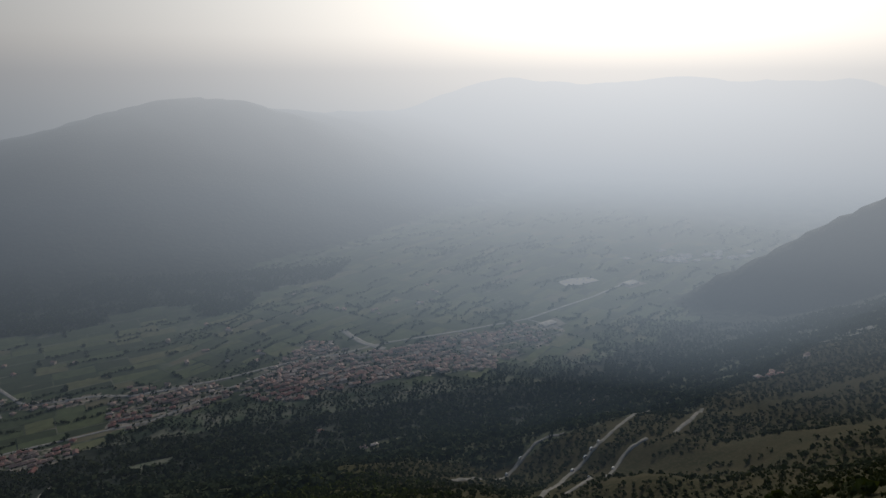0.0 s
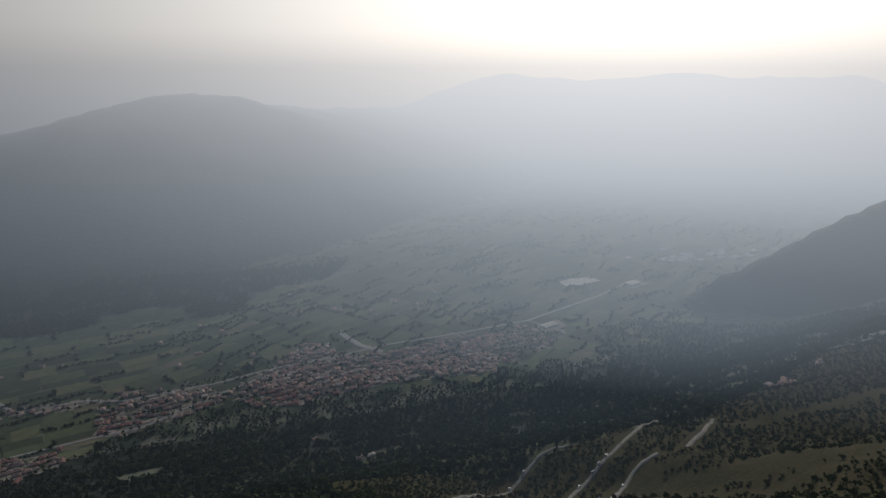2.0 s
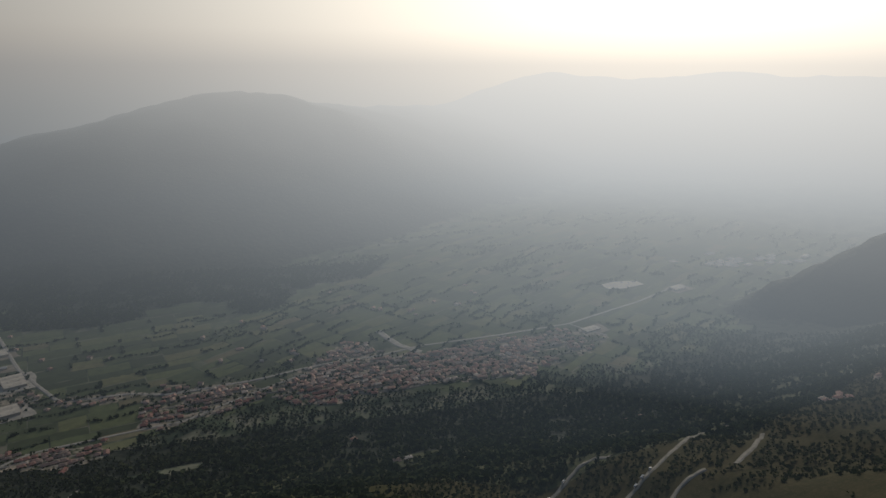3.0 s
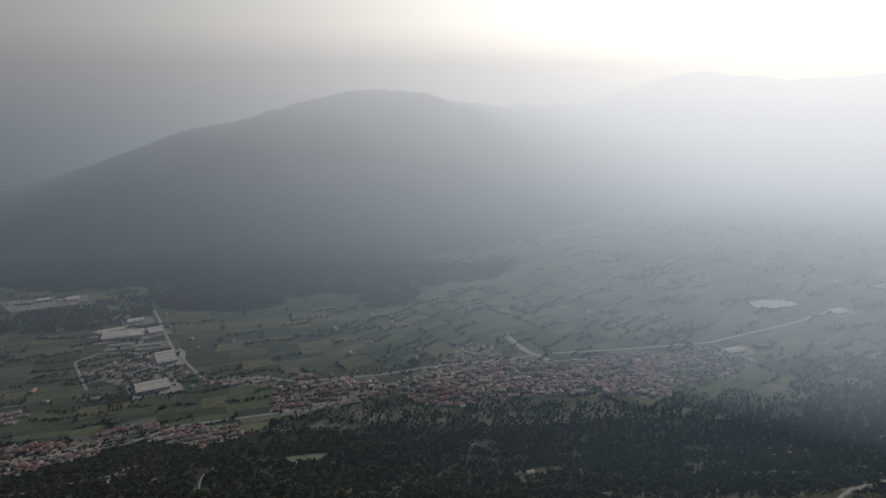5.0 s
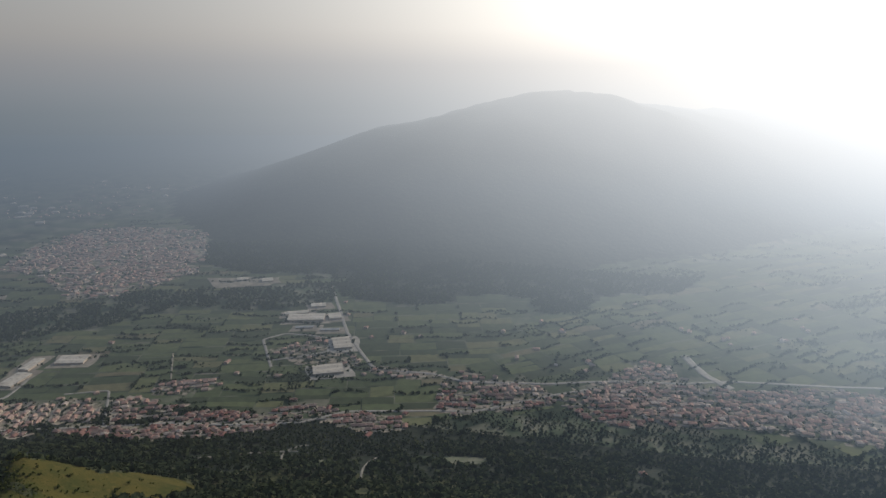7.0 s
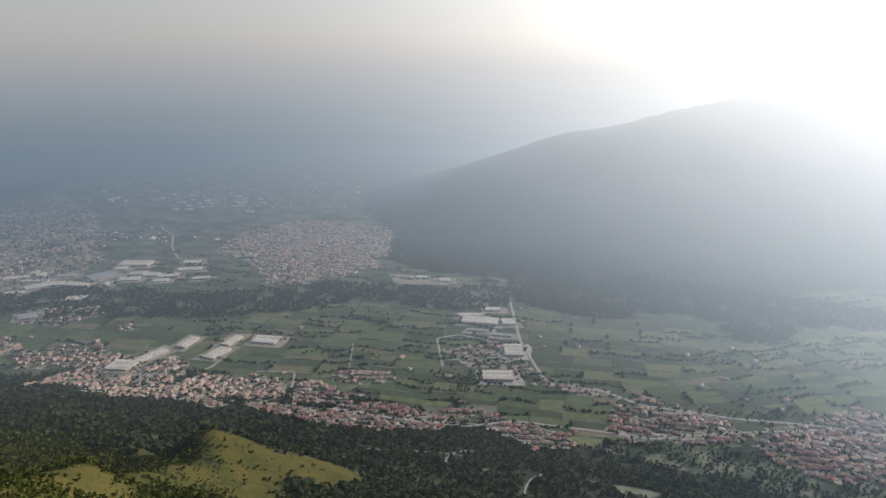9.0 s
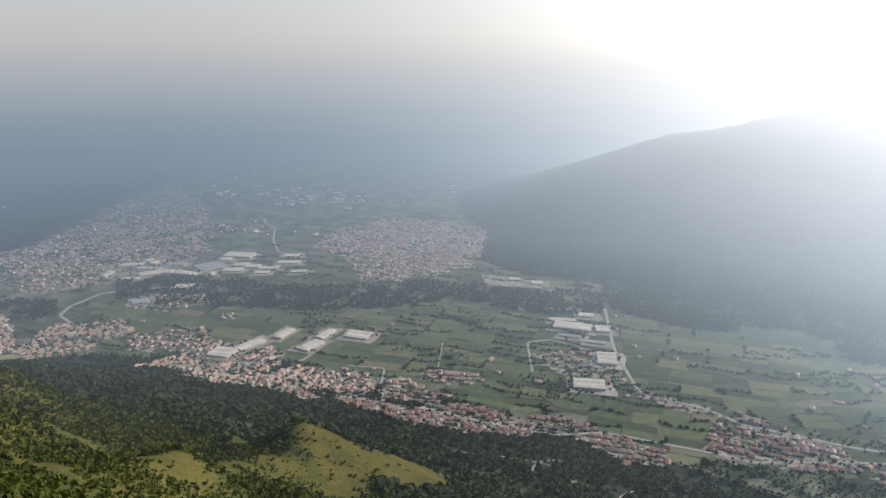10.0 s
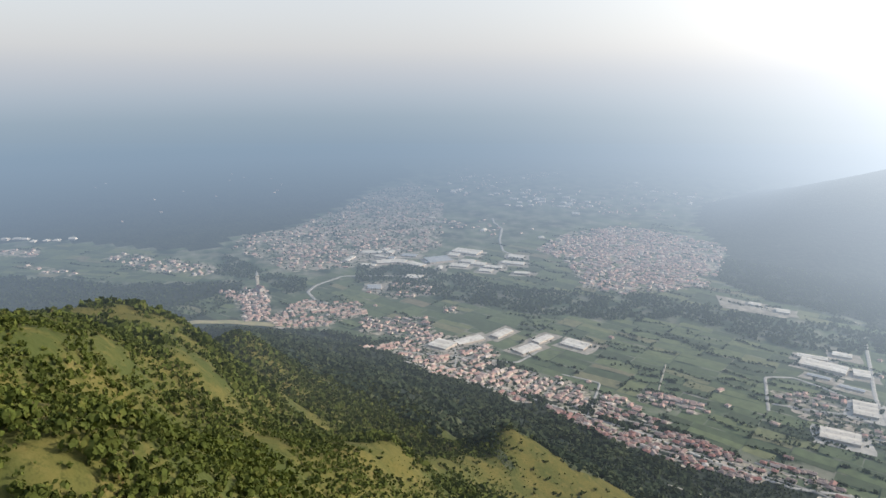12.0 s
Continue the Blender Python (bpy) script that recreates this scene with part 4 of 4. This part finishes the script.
def places(poly, turn, plot, street, r, fill, soft_edge=14.0, loose=1.0):
    """House sites along both sides of parallel, slightly winding streets; returns the sites and the streets."""
    p = np.array(poly, float)
    mx, my = p.mean(0)
    c, s = math.cos(turn), math.sin(turn)
    reach = float(np.hypot(p[:, 0] - mx, p[:, 1] - my).max())
    out, lanes = [], []

    def bent(u, v):
        v = v + 5 * math.sin(u / 55 + v / 40) + 3 * math.sin(u / 23 + v)
        return mx + u * c - v * s, my + u * s + v * c

    for row in range(-int(reach / street) - 1, int(reach / street) + 2):
        v = row * street + r.uniform(-0.12, 0.12) * street
        run = []
        for u in np.arange(-reach, reach, 9.0):
            q = bent(u, v)
            if inside(np.array(q[0]), np.array(q[1]), poly):
                run.append(q)
            elif len(run) > 4:
                lanes.append(run)
                run = []
            else:
                run = []
        if len(run) > 4:
            lanes.append(run)
        for side in (-1, 1):
            u = -reach + r.uniform(0, plot)
            while u < reach:
                x, y = bent(u + r.gauss(0, 0.06) * plot * loose, v + side * street * 0.27 + r.gauss(0, 0.03) * street * loose)
                u += plot * r.choice((0.85, 1.0, 1.0, 1.15, 1.6))
                if not inside(np.array(x), np.array(y), poly):
                    continue
                edge = min(float(seg_dist(np.array(x), np.array(y), *a, *b)[0]) for a, b in zip(poly, poly[1:] + poly[:1]))
                if r.random() > min(1.0, 0.35 + edge / soft_edge) * min(1.0, fill + 0.6 * float(waves(np.array(x), np.array(y), 95, 13))) * float(smooth01(1.15 + 1.3 * waves(np.array(x), np.array(y), 62, 17))):
                    continue
                out.append((x, y, turn + r.choice((0, 0, 0, 1.5708)) + r.gauss(0, 0.06) * loose))
    return out, lanes


HALLS = [
    # two ends of the front, depth, height, roof
    ((-572, 1196), (-502, 1216), 34, 9, "white"), ((-591, 1228), (-548, 1250), 16, 7, "white"), ((-557, 1285), (-529, 1297), 20, 7, "white"), ((-492, 1223), (-470, 1235), 30, 8, "white"),
    ((-540, 1164), (-507, 1174), 10, 5, "grey"), ((-488, 1163), (-453, 1172), 10, 5, "grey"), ((-429, 1082), (-400, 1096), 50, 8, "white"), ((-425, 975), (-380, 996), 34, 8, "white"),
    ((-1008, 712), (-970, 726), 38, 8, "white"), ((-1005, 768), (-1001, 825), -24, 7, "beige"), ((-907, 832), (-911, 881), -26, 7, "beige"), ((-920, 890), (-927, 936), -18, 7, "white"),
    ((-879, 925), (-833, 938), 34, 7, "beige"), ((-986, 843), (-996, 890), -20, 7, "white"), ((-1588, 937), (-1562, 993), -34, 8, "beige"), ((-1519, 985), (-1466, 1000), 26, 8, "beige"),
    ((-1533, 1054), (-1517, 1117), -55, 9, "grey"), ((-1546, 1158), (-1477, 1194), 45, 9, "white"), ((-1411, 813), (-1390, 838), -16, 6, "grey"), ((-1395, 805), (-1374, 830), -14, 6, "grey"),
    ((-801, 1420), (-778, 1431), 18, 6, "white"), ((-738, 1422), (-715, 1434), 24, 7, "white"), ((890, 1262), (925, 1275), 22, 7, "white"), ((578, 1080), (612, 1092), 18, 6, "white"),
]
# works beyond the gorge
mix = random.Random(21)
for n in range(44):
    along, off = mix.uniform(0, 1), mix.gauss(0, 1)
    ox, oy, w, d = -1660 + 330 * along + 45 * off, 880 + 330 * along - 38 * off, mix.uniform(16, 58), mix.uniform(10, 32)
    a = mix.choice((0.72, 0.72, 2.29)) + mix.gauss(0, 0.08)
    if all(math.hypot(ox - x, oy - y) > 34 for (x, y), *_ in HALLS):
        HALLS.append(((ox, oy), (ox + w * math.cos(a), oy + w * math.sin(a)), d, mix.uniform(5, 8), mix.choice(("white", "grey", "beige"))))
ROOFS = {"white": m_white, "grey": m_grey, "beige": m_beige}


def hall(a, b, depth, h, roof):
    """A low industrial hall with two shallow gables, a door and rooflights."""
    ax, ay = a
    bx, by = b
    w, turn = math.dist(a, b), math.atan2(by - ay, bx - ax)
    if depth < 0:
        ax, ay, turn, depth = bx, by, turn + math.pi, -depth
    # distant halls take the lightened far wall and pale roof colours
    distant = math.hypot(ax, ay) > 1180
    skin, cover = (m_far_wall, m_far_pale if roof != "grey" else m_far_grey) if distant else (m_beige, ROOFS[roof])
    h = h * 0.55
    word = {"white": "pale sheet-metal", "grey": "grey sheet-metal", "beige": "beige concrete"}[roof]
    base = tagged(new("industrial_hall"), f"long low industrial hall with a {word} roof", "factory", "industrial halls")
    base.matrix_world = pose(ax, ay, float(height(np.array(ax), np.array(ay))), 0, 0, math.degrees(turn))
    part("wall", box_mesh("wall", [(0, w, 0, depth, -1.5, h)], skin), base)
    bays = max(1, round(depth / 18))
    for k in range(bays):
        y0, y1 = depth * k / bays, depth * (k + 1) / bays
        ym = (y0 + y1) / 2
        v = [(-0.4, y0 - 0.4 * (k == 0), h), (w + 0.4, y0 - 0.4 * (k == 0), h), (w + 0.4, y1 + 0.4 * (k == bays - 1), h), (-0.4, y1 + 0.4 * (k == bays - 1), h), (-0.4, ym, h + 1.1), (w + 0.4, ym, h + 1.1)]
        v += [(x, y, z + 0.25) for x, y, z in v]
        q = [(6, 7, 11, 10), (9, 10, 11, 8), (0, 4, 5, 1), (3, 2, 5, 4), (0, 1, 7, 6), (2, 3, 9, 8), (0, 6, 10, 4), (4, 10, 9, 3), (1, 5, 11, 7), (5, 2, 8, 11)]
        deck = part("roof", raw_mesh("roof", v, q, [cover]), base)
        for j in range(max(1, int(w // 16))):
            x0 = (j + 0.5) * w / max(1, int(w // 16))
            light = part("rooflight", box_mesh("rooflight", [(-1.0, 1.0, -(y1 - y0) * 0.10, (y1 - y0) * 0.10, -0.1, 0.3)], m_beige), deck)
            light.location = (x0, ym - (y1 - y0) * 0.24, h + 0.72)
    door = part("door", box_mesh("door", [(-2.2, 2.2, -0.08, 0.1, 0, 3.0)], m_grey), base)
    door.location = (w * 0.3, 0, 0)
    return base


def yard(a, b, depth):
    """The paved ground round a hall."""
    (ax, ay), (bx, by) = a, b
    w = math.dist(a, b)
    ux, uy = (bx - ax) / w, (by - ay) / w
    u, v = np.meshgrid(np.linspace(-10, w + 16, 6), np.linspace(-14, abs(depth) + 8, 6), indexing="ij")
    v = v * (1 if depth > 0 else -1)
    u = u + 3 * np.sin(v / 11 + ax)
    x, y = ax + u * ux - v * uy, ay + u * uy + v * ux
    i = np.arange(36).reshape(6, 6)
    q = np.stack([i[:-1, :-1], i[1:, :-1], i[1:, 1:], i[:-1, 1:]], -1).reshape(-1, 4)
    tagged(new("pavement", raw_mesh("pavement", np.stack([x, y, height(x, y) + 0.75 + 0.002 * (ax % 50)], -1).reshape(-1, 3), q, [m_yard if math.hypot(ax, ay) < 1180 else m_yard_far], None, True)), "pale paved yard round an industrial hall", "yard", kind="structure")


for spec in HALLS:
    hall(*spec)
    yard(*spec[:3])
HALL_SPOTS = [((a[0] + b[0]) / 2, (a[1] + b[1]) / 2, math.dist(a, b) / 2 + 18) for a, b, *_ in HALLS]

lot = random.Random(11)
sites, streets = [], []
TOWN_PLAN = {"old": (0.42, 9.2, 18, 0.95), "long": (0.12, 9.6, 19, 0.85), "west": (1.75, 12.0, 30, 0.88), "rows": (1.85, 12.0, 28, 0.95), "estate": (1.95, 12.0, 27, 0.95), "centre": (0.4, 12.0, 27, 0.85), "street": (0.45, 10.0, 22, 1.0), "east": (0.3, 11.0, 24, 0.8), "village": (0.15, 11.0, 22, 0.85), "tail": (0.1, 12.0, 26, 0.55), "glen": (0.6, 14.0, 30, 0.55), "church": (-0.35, 9.2, 18, 1.0), "bank": (1.38, 12.0, 27, 0.85)}
for key, poly in TOWNS.items():
    turn, plot, street, fill = TOWN_PLAN.get(key, (0.4, 13.0, 30, 0.8))
    some, lanes = places(poly, turn, plot, street, lot, fill, 14.0, 4.0 if key in ("old", "long", "church") else 1.0)
    sites += some
    streets += lanes
for run in streets:
    ribbon("road", run, 3.2, m_street, 0.8, "narrow paved street between rows of houses")
# single farms out in the fields
for _ in range(75):
    x, y = valley_xy(lot.uniform(-1200, 900), lot.uniform(760, 1500))
    if on_valley_floor(np.array(x), np.array(y)) and math.hypot(x, y) < 1500:
        sites += [(x + lot.gauss(0, 14), y + lot.gauss(0, 14), lot.uniform(0, 3.1)) for _ in range(lot.choice((1, 1, 1, 2, 3)))]
sites = [s for s in sites if all(math.hypot(s[0] - x, s[1] - y) > r for x, y, r in HALL_SPOTS)]
lines = np.concatenate([np.stack([np.interp(np.linspace(0, len(p) - 1, len(p) * 12), range(len(p)), [q[k] for q in p]) for k in (0, 1)], -1) for _, p in ROADS.values()])
sites = [s for s in sites if np.hypot(lines[:, 0] - s[0], lines[:, 1] - s[1]).min() > 8.5]
# a few houses up on the slopes
sites += [(579, 497, 0.3), (590, 505, 0.9), (571, 507, 0.2), (584, 486, 1.2), (563, 495, 0.5), (120, 634, 0.2), (134, 637, 0.3), (84, 750, 0.5), (450, 700, 0.2), (470, 702, 0.1), (659, 522, 0.4), (650, 515, 0.9)]
sites.sort(key=lambda s: math.hypot(s[0] + 120, s[1] - 150))
kinds = [house(7.8, 7.0, 2.6, 1.3, "plastered house with a hipped terracotta roof", True), house(9.6, 7.0, 2.6, 1.4, "long plastered house with a hipped tile roof", True),
         house(7.0, 6.6, 2.8, 1.2, "compact plastered house with a low tile roof", True), house(11.4, 6.8, 2.6, 1.4, "row house with a weathered gabled tile roof", False)]
made = 0
for x, y, turn in sites[:300]:
    proto = kinds[made % 4 if made < 4 else lot.choice((0, 0, 1, 1, 2, 3))]
    m = pose(x, y, float(height(np.array(x), np.array(y))), 0, 0, math.degrees(turn))
    if made < 4:
        proto.matrix_world = m
    else:
        copy_thing(proto, m)
    made += 1


def many_houses(name, sites, r, scale, label, mats):
    """The rest of a town, joined: bodies and roofs."""
    V, Q, T, qs, ts, n = [], [], [], [], [], 0
    for x, y, turn in sites:
        w, d, h = r.choice((8, 9, 10, 11, 12.5, 15)) * scale, r.uniform(7.4, 9.0) * scale, r.choice((2.2, 2.5, 2.8, 3.1, 4.4))
        shape = hipped if r.random() < 0.6 else lambda *q: (*gable(*q), [])
        bv, bq, bt, rv, rq, rt = shape(w, d, h, r.uniform(1.5, 2.1) * scale)
        c, s, z = math.cos(turn), math.sin(turn), float(height(np.array(x), np.array(y)))
        for vs, qq, tt, k in ((bv, bq, bt, 0), (rv, rq, rt, 1)):
            V += [(x + a * c - b * s, y + a * s + b * c, z + e) for a, b, e in vs]
            Q += [[i + n for i in q] for q in qq]
            T += [[i + n for i in q] for q in tt]
            qs += [k] * len(qq)
            ts += [k] * len(tt)
            n += len(vs)
    return tagged(new(name, raw_mesh(name, V, [Q, T], mats, qs + ts)), label, "houses", kind="stuff")


rest = sites[300:]
many_houses("town_houses", [s for s in rest if math.hypot(s[0], s[1]) < 900], lot, 0.8, "crowded houses with terracotta roofs along the valley road", [m_wall, m_tile])
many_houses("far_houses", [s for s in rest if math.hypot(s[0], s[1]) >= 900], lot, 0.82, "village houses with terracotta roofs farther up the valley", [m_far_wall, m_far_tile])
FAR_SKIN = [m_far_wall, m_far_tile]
for key, poly in FAR_TOWNS.items():
    far_sites, _ = places(poly, {"market": 0.5, "upper": 0.9, "hamlet": 0.3}.get(key, 0.75), 12.5 if key == "market" else 15.0, 21 if key == "market" else 32, lot, 0.95 if key == "market" else 0.62, 130.0, 4.0)
    far_sites = [s for s in far_sites if all(math.hypot(s[0] - x, s[1] - y) > r for x, y, r in HALL_SPOTS)]
    far_sites = [s for s in far_sites if height(np.array(s[0]), np.array(s[1])) < 9]
    if key == "upper":  # it thins out into the plain
        far_sites = [s for s in far_sites if lot.random() < np.interp(math.hypot(s[0], s[1]), [1950, 2350, 2900], [1.0, 0.5, 0.2])]
    many_houses("far_houses", far_sites, lot, 0.92, "distant town of pale houses with pinkish roofs", FAR_SKIN)
# scattered villages and works out on the plain
out_sites, pale_sites = [], []
for _ in range(24):
    yaw, reach, n = radians(lot.uniform(18, 58)), lot.uniform(2150, 3500), lot.randint(8, 34)
    vx, vy, tilt = -math.sin(yaw) * reach, math.cos(yaw) * reach, lot.uniform(0, 3.1)
    if height(np.array(vx), np.array(vy)) > 6 or inside(np.array(vx), np.array(vy), WEST_HILL):
        continue
    for _ in range(n):
        a, b = lot.gauss(0, 130), lot.gauss(0, 50)
        site = (vx + a * math.cos(tilt) - b * math.sin(tilt), vy + a * math.sin(tilt) + b * math.cos(tilt), lot.uniform(0, 3.1))
        (pale_sites if lot.random() < 0.08 else out_sites).append(site)
# a few lone roofs in the western woods, the works beside them, glasshouses on the plain
out_sites += [(lot.uniform(-3600, -2400), lot.uniform(400, 1300), lot.uniform(0, 3.1)) for _ in range(14)]
pale_sites += [(-2463 + 124 * k + lot.gauss(0, 10), 133 + 170 * k + lot.gauss(0, 14), 0.95) for k in (0, 0.15, 0.3, 0.5, 0.7, 0.85, 1)]
pale_sites += [(-2050 + lot.gauss(0, 140), 1950 + lot.gauss(0, 110), 0.6) for _ in range(26)]
out_sites = [s for s in out_sites if height(np.array(s[0]), np.array(s[1])) < 9]
many_houses("far_villages", out_sites, lot, 0.85, "scattered distant villages on the plain", FAR_SKIN)
many_houses("far_works", pale_sites, lot, 2.0, "pale distant factory roofs on the plain", [m_far_wall, m_far_pale])


# the pale works yard at the foot of the mountain
ys = np.array([(-883, 1424), (-800, 1443), (-723, 1457), (-705, 1430), (-709, 1404), (-765, 1380), (-825, 1358)], float)
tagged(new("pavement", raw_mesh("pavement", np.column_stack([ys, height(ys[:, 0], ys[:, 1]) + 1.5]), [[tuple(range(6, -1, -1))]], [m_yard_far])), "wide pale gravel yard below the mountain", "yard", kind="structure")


def pale_ground(label, points, lift):
    p = np.array(points, float)
    tagged(new("pavement", raw_mesh("pavement", np.column_stack([p, height(p[:, 0], p[:, 1]) + lift]), [[tuple(range(len(p) - 1, -1, -1))]], [m_far_pale])), label, "yard", kind="structure")


pale_ground("pale gravel yard beside the valley road", [(740, 1347), (787, 1362), (838, 1355), (844, 1324), (788, 1308), (745, 1312)], 1.4)
pale_sites = [(1220 + lot.gauss(0, 75), 1445 + lot.gauss(0, 34), 0.3 + lot.gauss(0, 0.1)) for _ in range(26)]
many_houses("far_works", pale_sites, lot, 2.0, "pale factory roofs far up the valley", [m_far_wall, m_far_pale])


# ---- church tower ----
def church(x, y):
    base = tagged(new("church_tower"), "tall slender stone bell tower with a pointed spire", "church")
    base.location = (x, y, float(height(np.array(x), np.array(y))))
    part("shaft", box_mesh("shaft", [(-3.2, 3.2, -3.2, 3.2, -2, 30), (-3.6, 3.6, -3.6, 3.6, 30, 30.8)], m_beige), base)
    part("belfry", box_mesh("belfry", [(sx * 2.9 - 0.6, sx * 2.9 + 0.6, sy * 2.9 - 0.6, sy * 2.9 + 0.6, 30.8, 36) for sx in (-1, 1) for sy in (-1, 1)] + [(-3.6, 3.6, -3.6, 3.6, 36, 36.8)], m_beige), base)
    v = [(-3, -3, 36.8), (3, -3, 36.8), (3, 3, 36.8), (-3, 3, 36.8), (0, 0, 48)]
    part("spire", raw_mesh("spire", v, [[(3, 2, 1, 0)], [(0, 1, 4), (1, 2, 4), (2, 3, 4), (3, 0, 4)]], [m_grey]), base)
    bv, bq, bt, rv, rq = gable(26, 13, 11, 4)
    nave = part("nave", raw_mesh("nave", bv, [bq, bt], [m_wall]), base)
    roof = part("roof", raw_mesh("roof", rv, rq, [m_tile]), base)
    nave.location = roof.location = (17, 0, 0)


church(-1528, 584)


# ---- single trees on the open grass ----
def tree(seed, label):
    base = tagged(new("tree"), label, "tree", "trees on the open hillside")
    r = np.random.default_rng(seed)
    rings, v, f = 7, [], []
    for k in range(rings):
        t = k / (rings - 1)
        rad = 0.10 * (1 - 0.75 * t)
        ox, oy = 0.10 * math.sin(2.5 * t + seed), 0.10 * math.sin(1.9 * t + 2 * seed)
        v += [(ox + rad * math.cos(a), oy + rad * math.sin(a), -0.15 + 1.15 * t) for a in (0, 1.257, 2.513, 3.770, 5.027)]
    f += [(5 * k + i, 5 * k + (i + 1) % 5, 5 * k + 5 + (i + 1) % 5, 5 * k + 5 + i) for k in range(rings - 1) for i in range(5)]
    for limb in range(4):
        a, z = limb * 1.6 + seed, 0.45 + 0.1 * limb
        tip = (0.55 * math.cos(a), 0.55 * math.sin(a), z + 0.45)
        n = len(v)
        v += [(0.035 * math.cos(b), 0.035 * math.sin(b), z) for b in (0, 2.094, 4.189)] + [(tip[0] + 0.01 * math.cos(b), tip[1] + 0.01 * math.sin(b), tip[2]) for b in (0, 2.094, 4.189)]
        f += [(n + i, n + (i + 1) % 3, n + 3 + (i + 1) % 3, n + 3 + i) for i in range(3)]
    part("trunk", raw_mesh("trunk", v, f, [m_bark]), base)
    q = clump(150, 0.15, 900 + seed)
    part("crown", raw_mesh("crown", q.reshape(-1, 3), np.arange(600).reshape(-1, 4), [m_leaf]), base)
    return base


woods = [tree(k, "small round-crowned broadleaf tree on the open grass") for k in range(5)]
pick = random.Random(3)
count = 0
while count < 130:
    x, y = pick.uniform(-470, -110), pick.uniform(10, 470)
    ax, ay = np.array(x), np.array(y)
    if bare(ax, ay) < 0.35 or math.hypot(x + 25, y - 30) < 70:
        continue
    m = pose(x, y, float(height(ax, ay)), 0, 0, pick.uniform(0, 360))
    grow = pick.choice((0.9, 1.2, 1.5, 1.9))
    if count < 5:
        ob = woods[count]
        ob.matrix_world = m
    else:
        ob = copy_thing(woods[pick.randrange(5)], m)
    ob.scale = (grow, grow, grow * pick.uniform(1.0, 1.25))
    count += 1


# ---- cars on the mountain road ----
def car():
    base = tagged(new("car"), "small white car on the mountain road", "car", "cars on the climb")
    bm = bmesh.new()
    bmesh.ops.create_cube(bm, size=1.0)
    bmesh.ops.scale(bm, vec=(4.2, 1.75, 0.7), verts=bm.verts)
    bmesh.ops.translate(bm, vec=(0, 0, 0.72), verts=bm.verts)
    bmesh.ops.bevel(bm, geom=bm.edges[:], offset=0.14, segments=2, affect="EDGES")
    me = bpy.data.meshes.new("body")
    bm.to_mesh(me)
    bm.free()
    me.materials.append(m_car)
    part("body", me, base)
    v = [(-1.7, -0.78, 1.05), (1.1, -0.78, 1.05), (1.1, 0.78, 1.05), (-1.7, 0.78, 1.05), (-1.3, -0.62, 1.52), (0.35, -0.62, 1.52), (0.35, 0.62, 1.52), (-1.3, 0.62, 1.52)]
    part("cabin", raw_mesh("cabin", v, box_data(0, 1, 0, 1, 0, 1)[1], [m_glass]), base)
    part("cabin_roof", box_mesh("cabin_roof", [(-1.3, 0.35, -0.62, 0.62, 1.5, 1.56)], m_car), base)
    for sx in (-1.3, 1.3):
        for sy in (-0.8, 0.8):
            ring = [(0.33 * math.cos(a * 0.5236), w, 0.33 * math.sin(a * 0.5236)) for w in (-0.1, 0.1) for a in range(12)]
            faces = [[(i, (i + 1) % 12, 12 + (i + 1) % 12, 12 + i) for i in range(12)], [tuple(range(11, -1, -1)), tuple(range(12, 24))]]
            part("wheel", raw_mesh("wheel", ring, faces, [m_tyre]), base).location = (sx, sy, 0.33)
    return base


first = car()
spots = [("hairpin", 3, 0.3), ("hairpin", 3, 0.7), ("hairpin", 2, 0.5), ("hairpin", 4, 0.2), ("upper", 2, 0.2), ("upper", 2, 0.8), ("lower", 2, 0.6), ("lower", 3, 0.5), ("upper", 1, 0.4)]
for n, (road, k, t) in enumerate(spots):
    (ax, ay), (bx, by) = CLIMB[road][1][k:k + 2]
    x, y = ax + (bx - ax) * t, ay + (by - ay) * t
    turn = math.atan2(by - ay, bx - ax)
    x, y = x - 1.4 * math.sin(turn), y + 1.4 * math.cos(turn)
    rise = math.degrees(math.atan2(float(height(np.array(bx), np.array(by)) - height(np.array(ax), np.array(ay))), math.dist((ax, ay), (bx, by))))
    m = pose(x, y, float(height(np.array(x), np.array(y))) + 1.25, 0, -rise, math.degrees(turn))
    if n:
        copy_thing(first, m)
    else:
        first.matrix_world = m
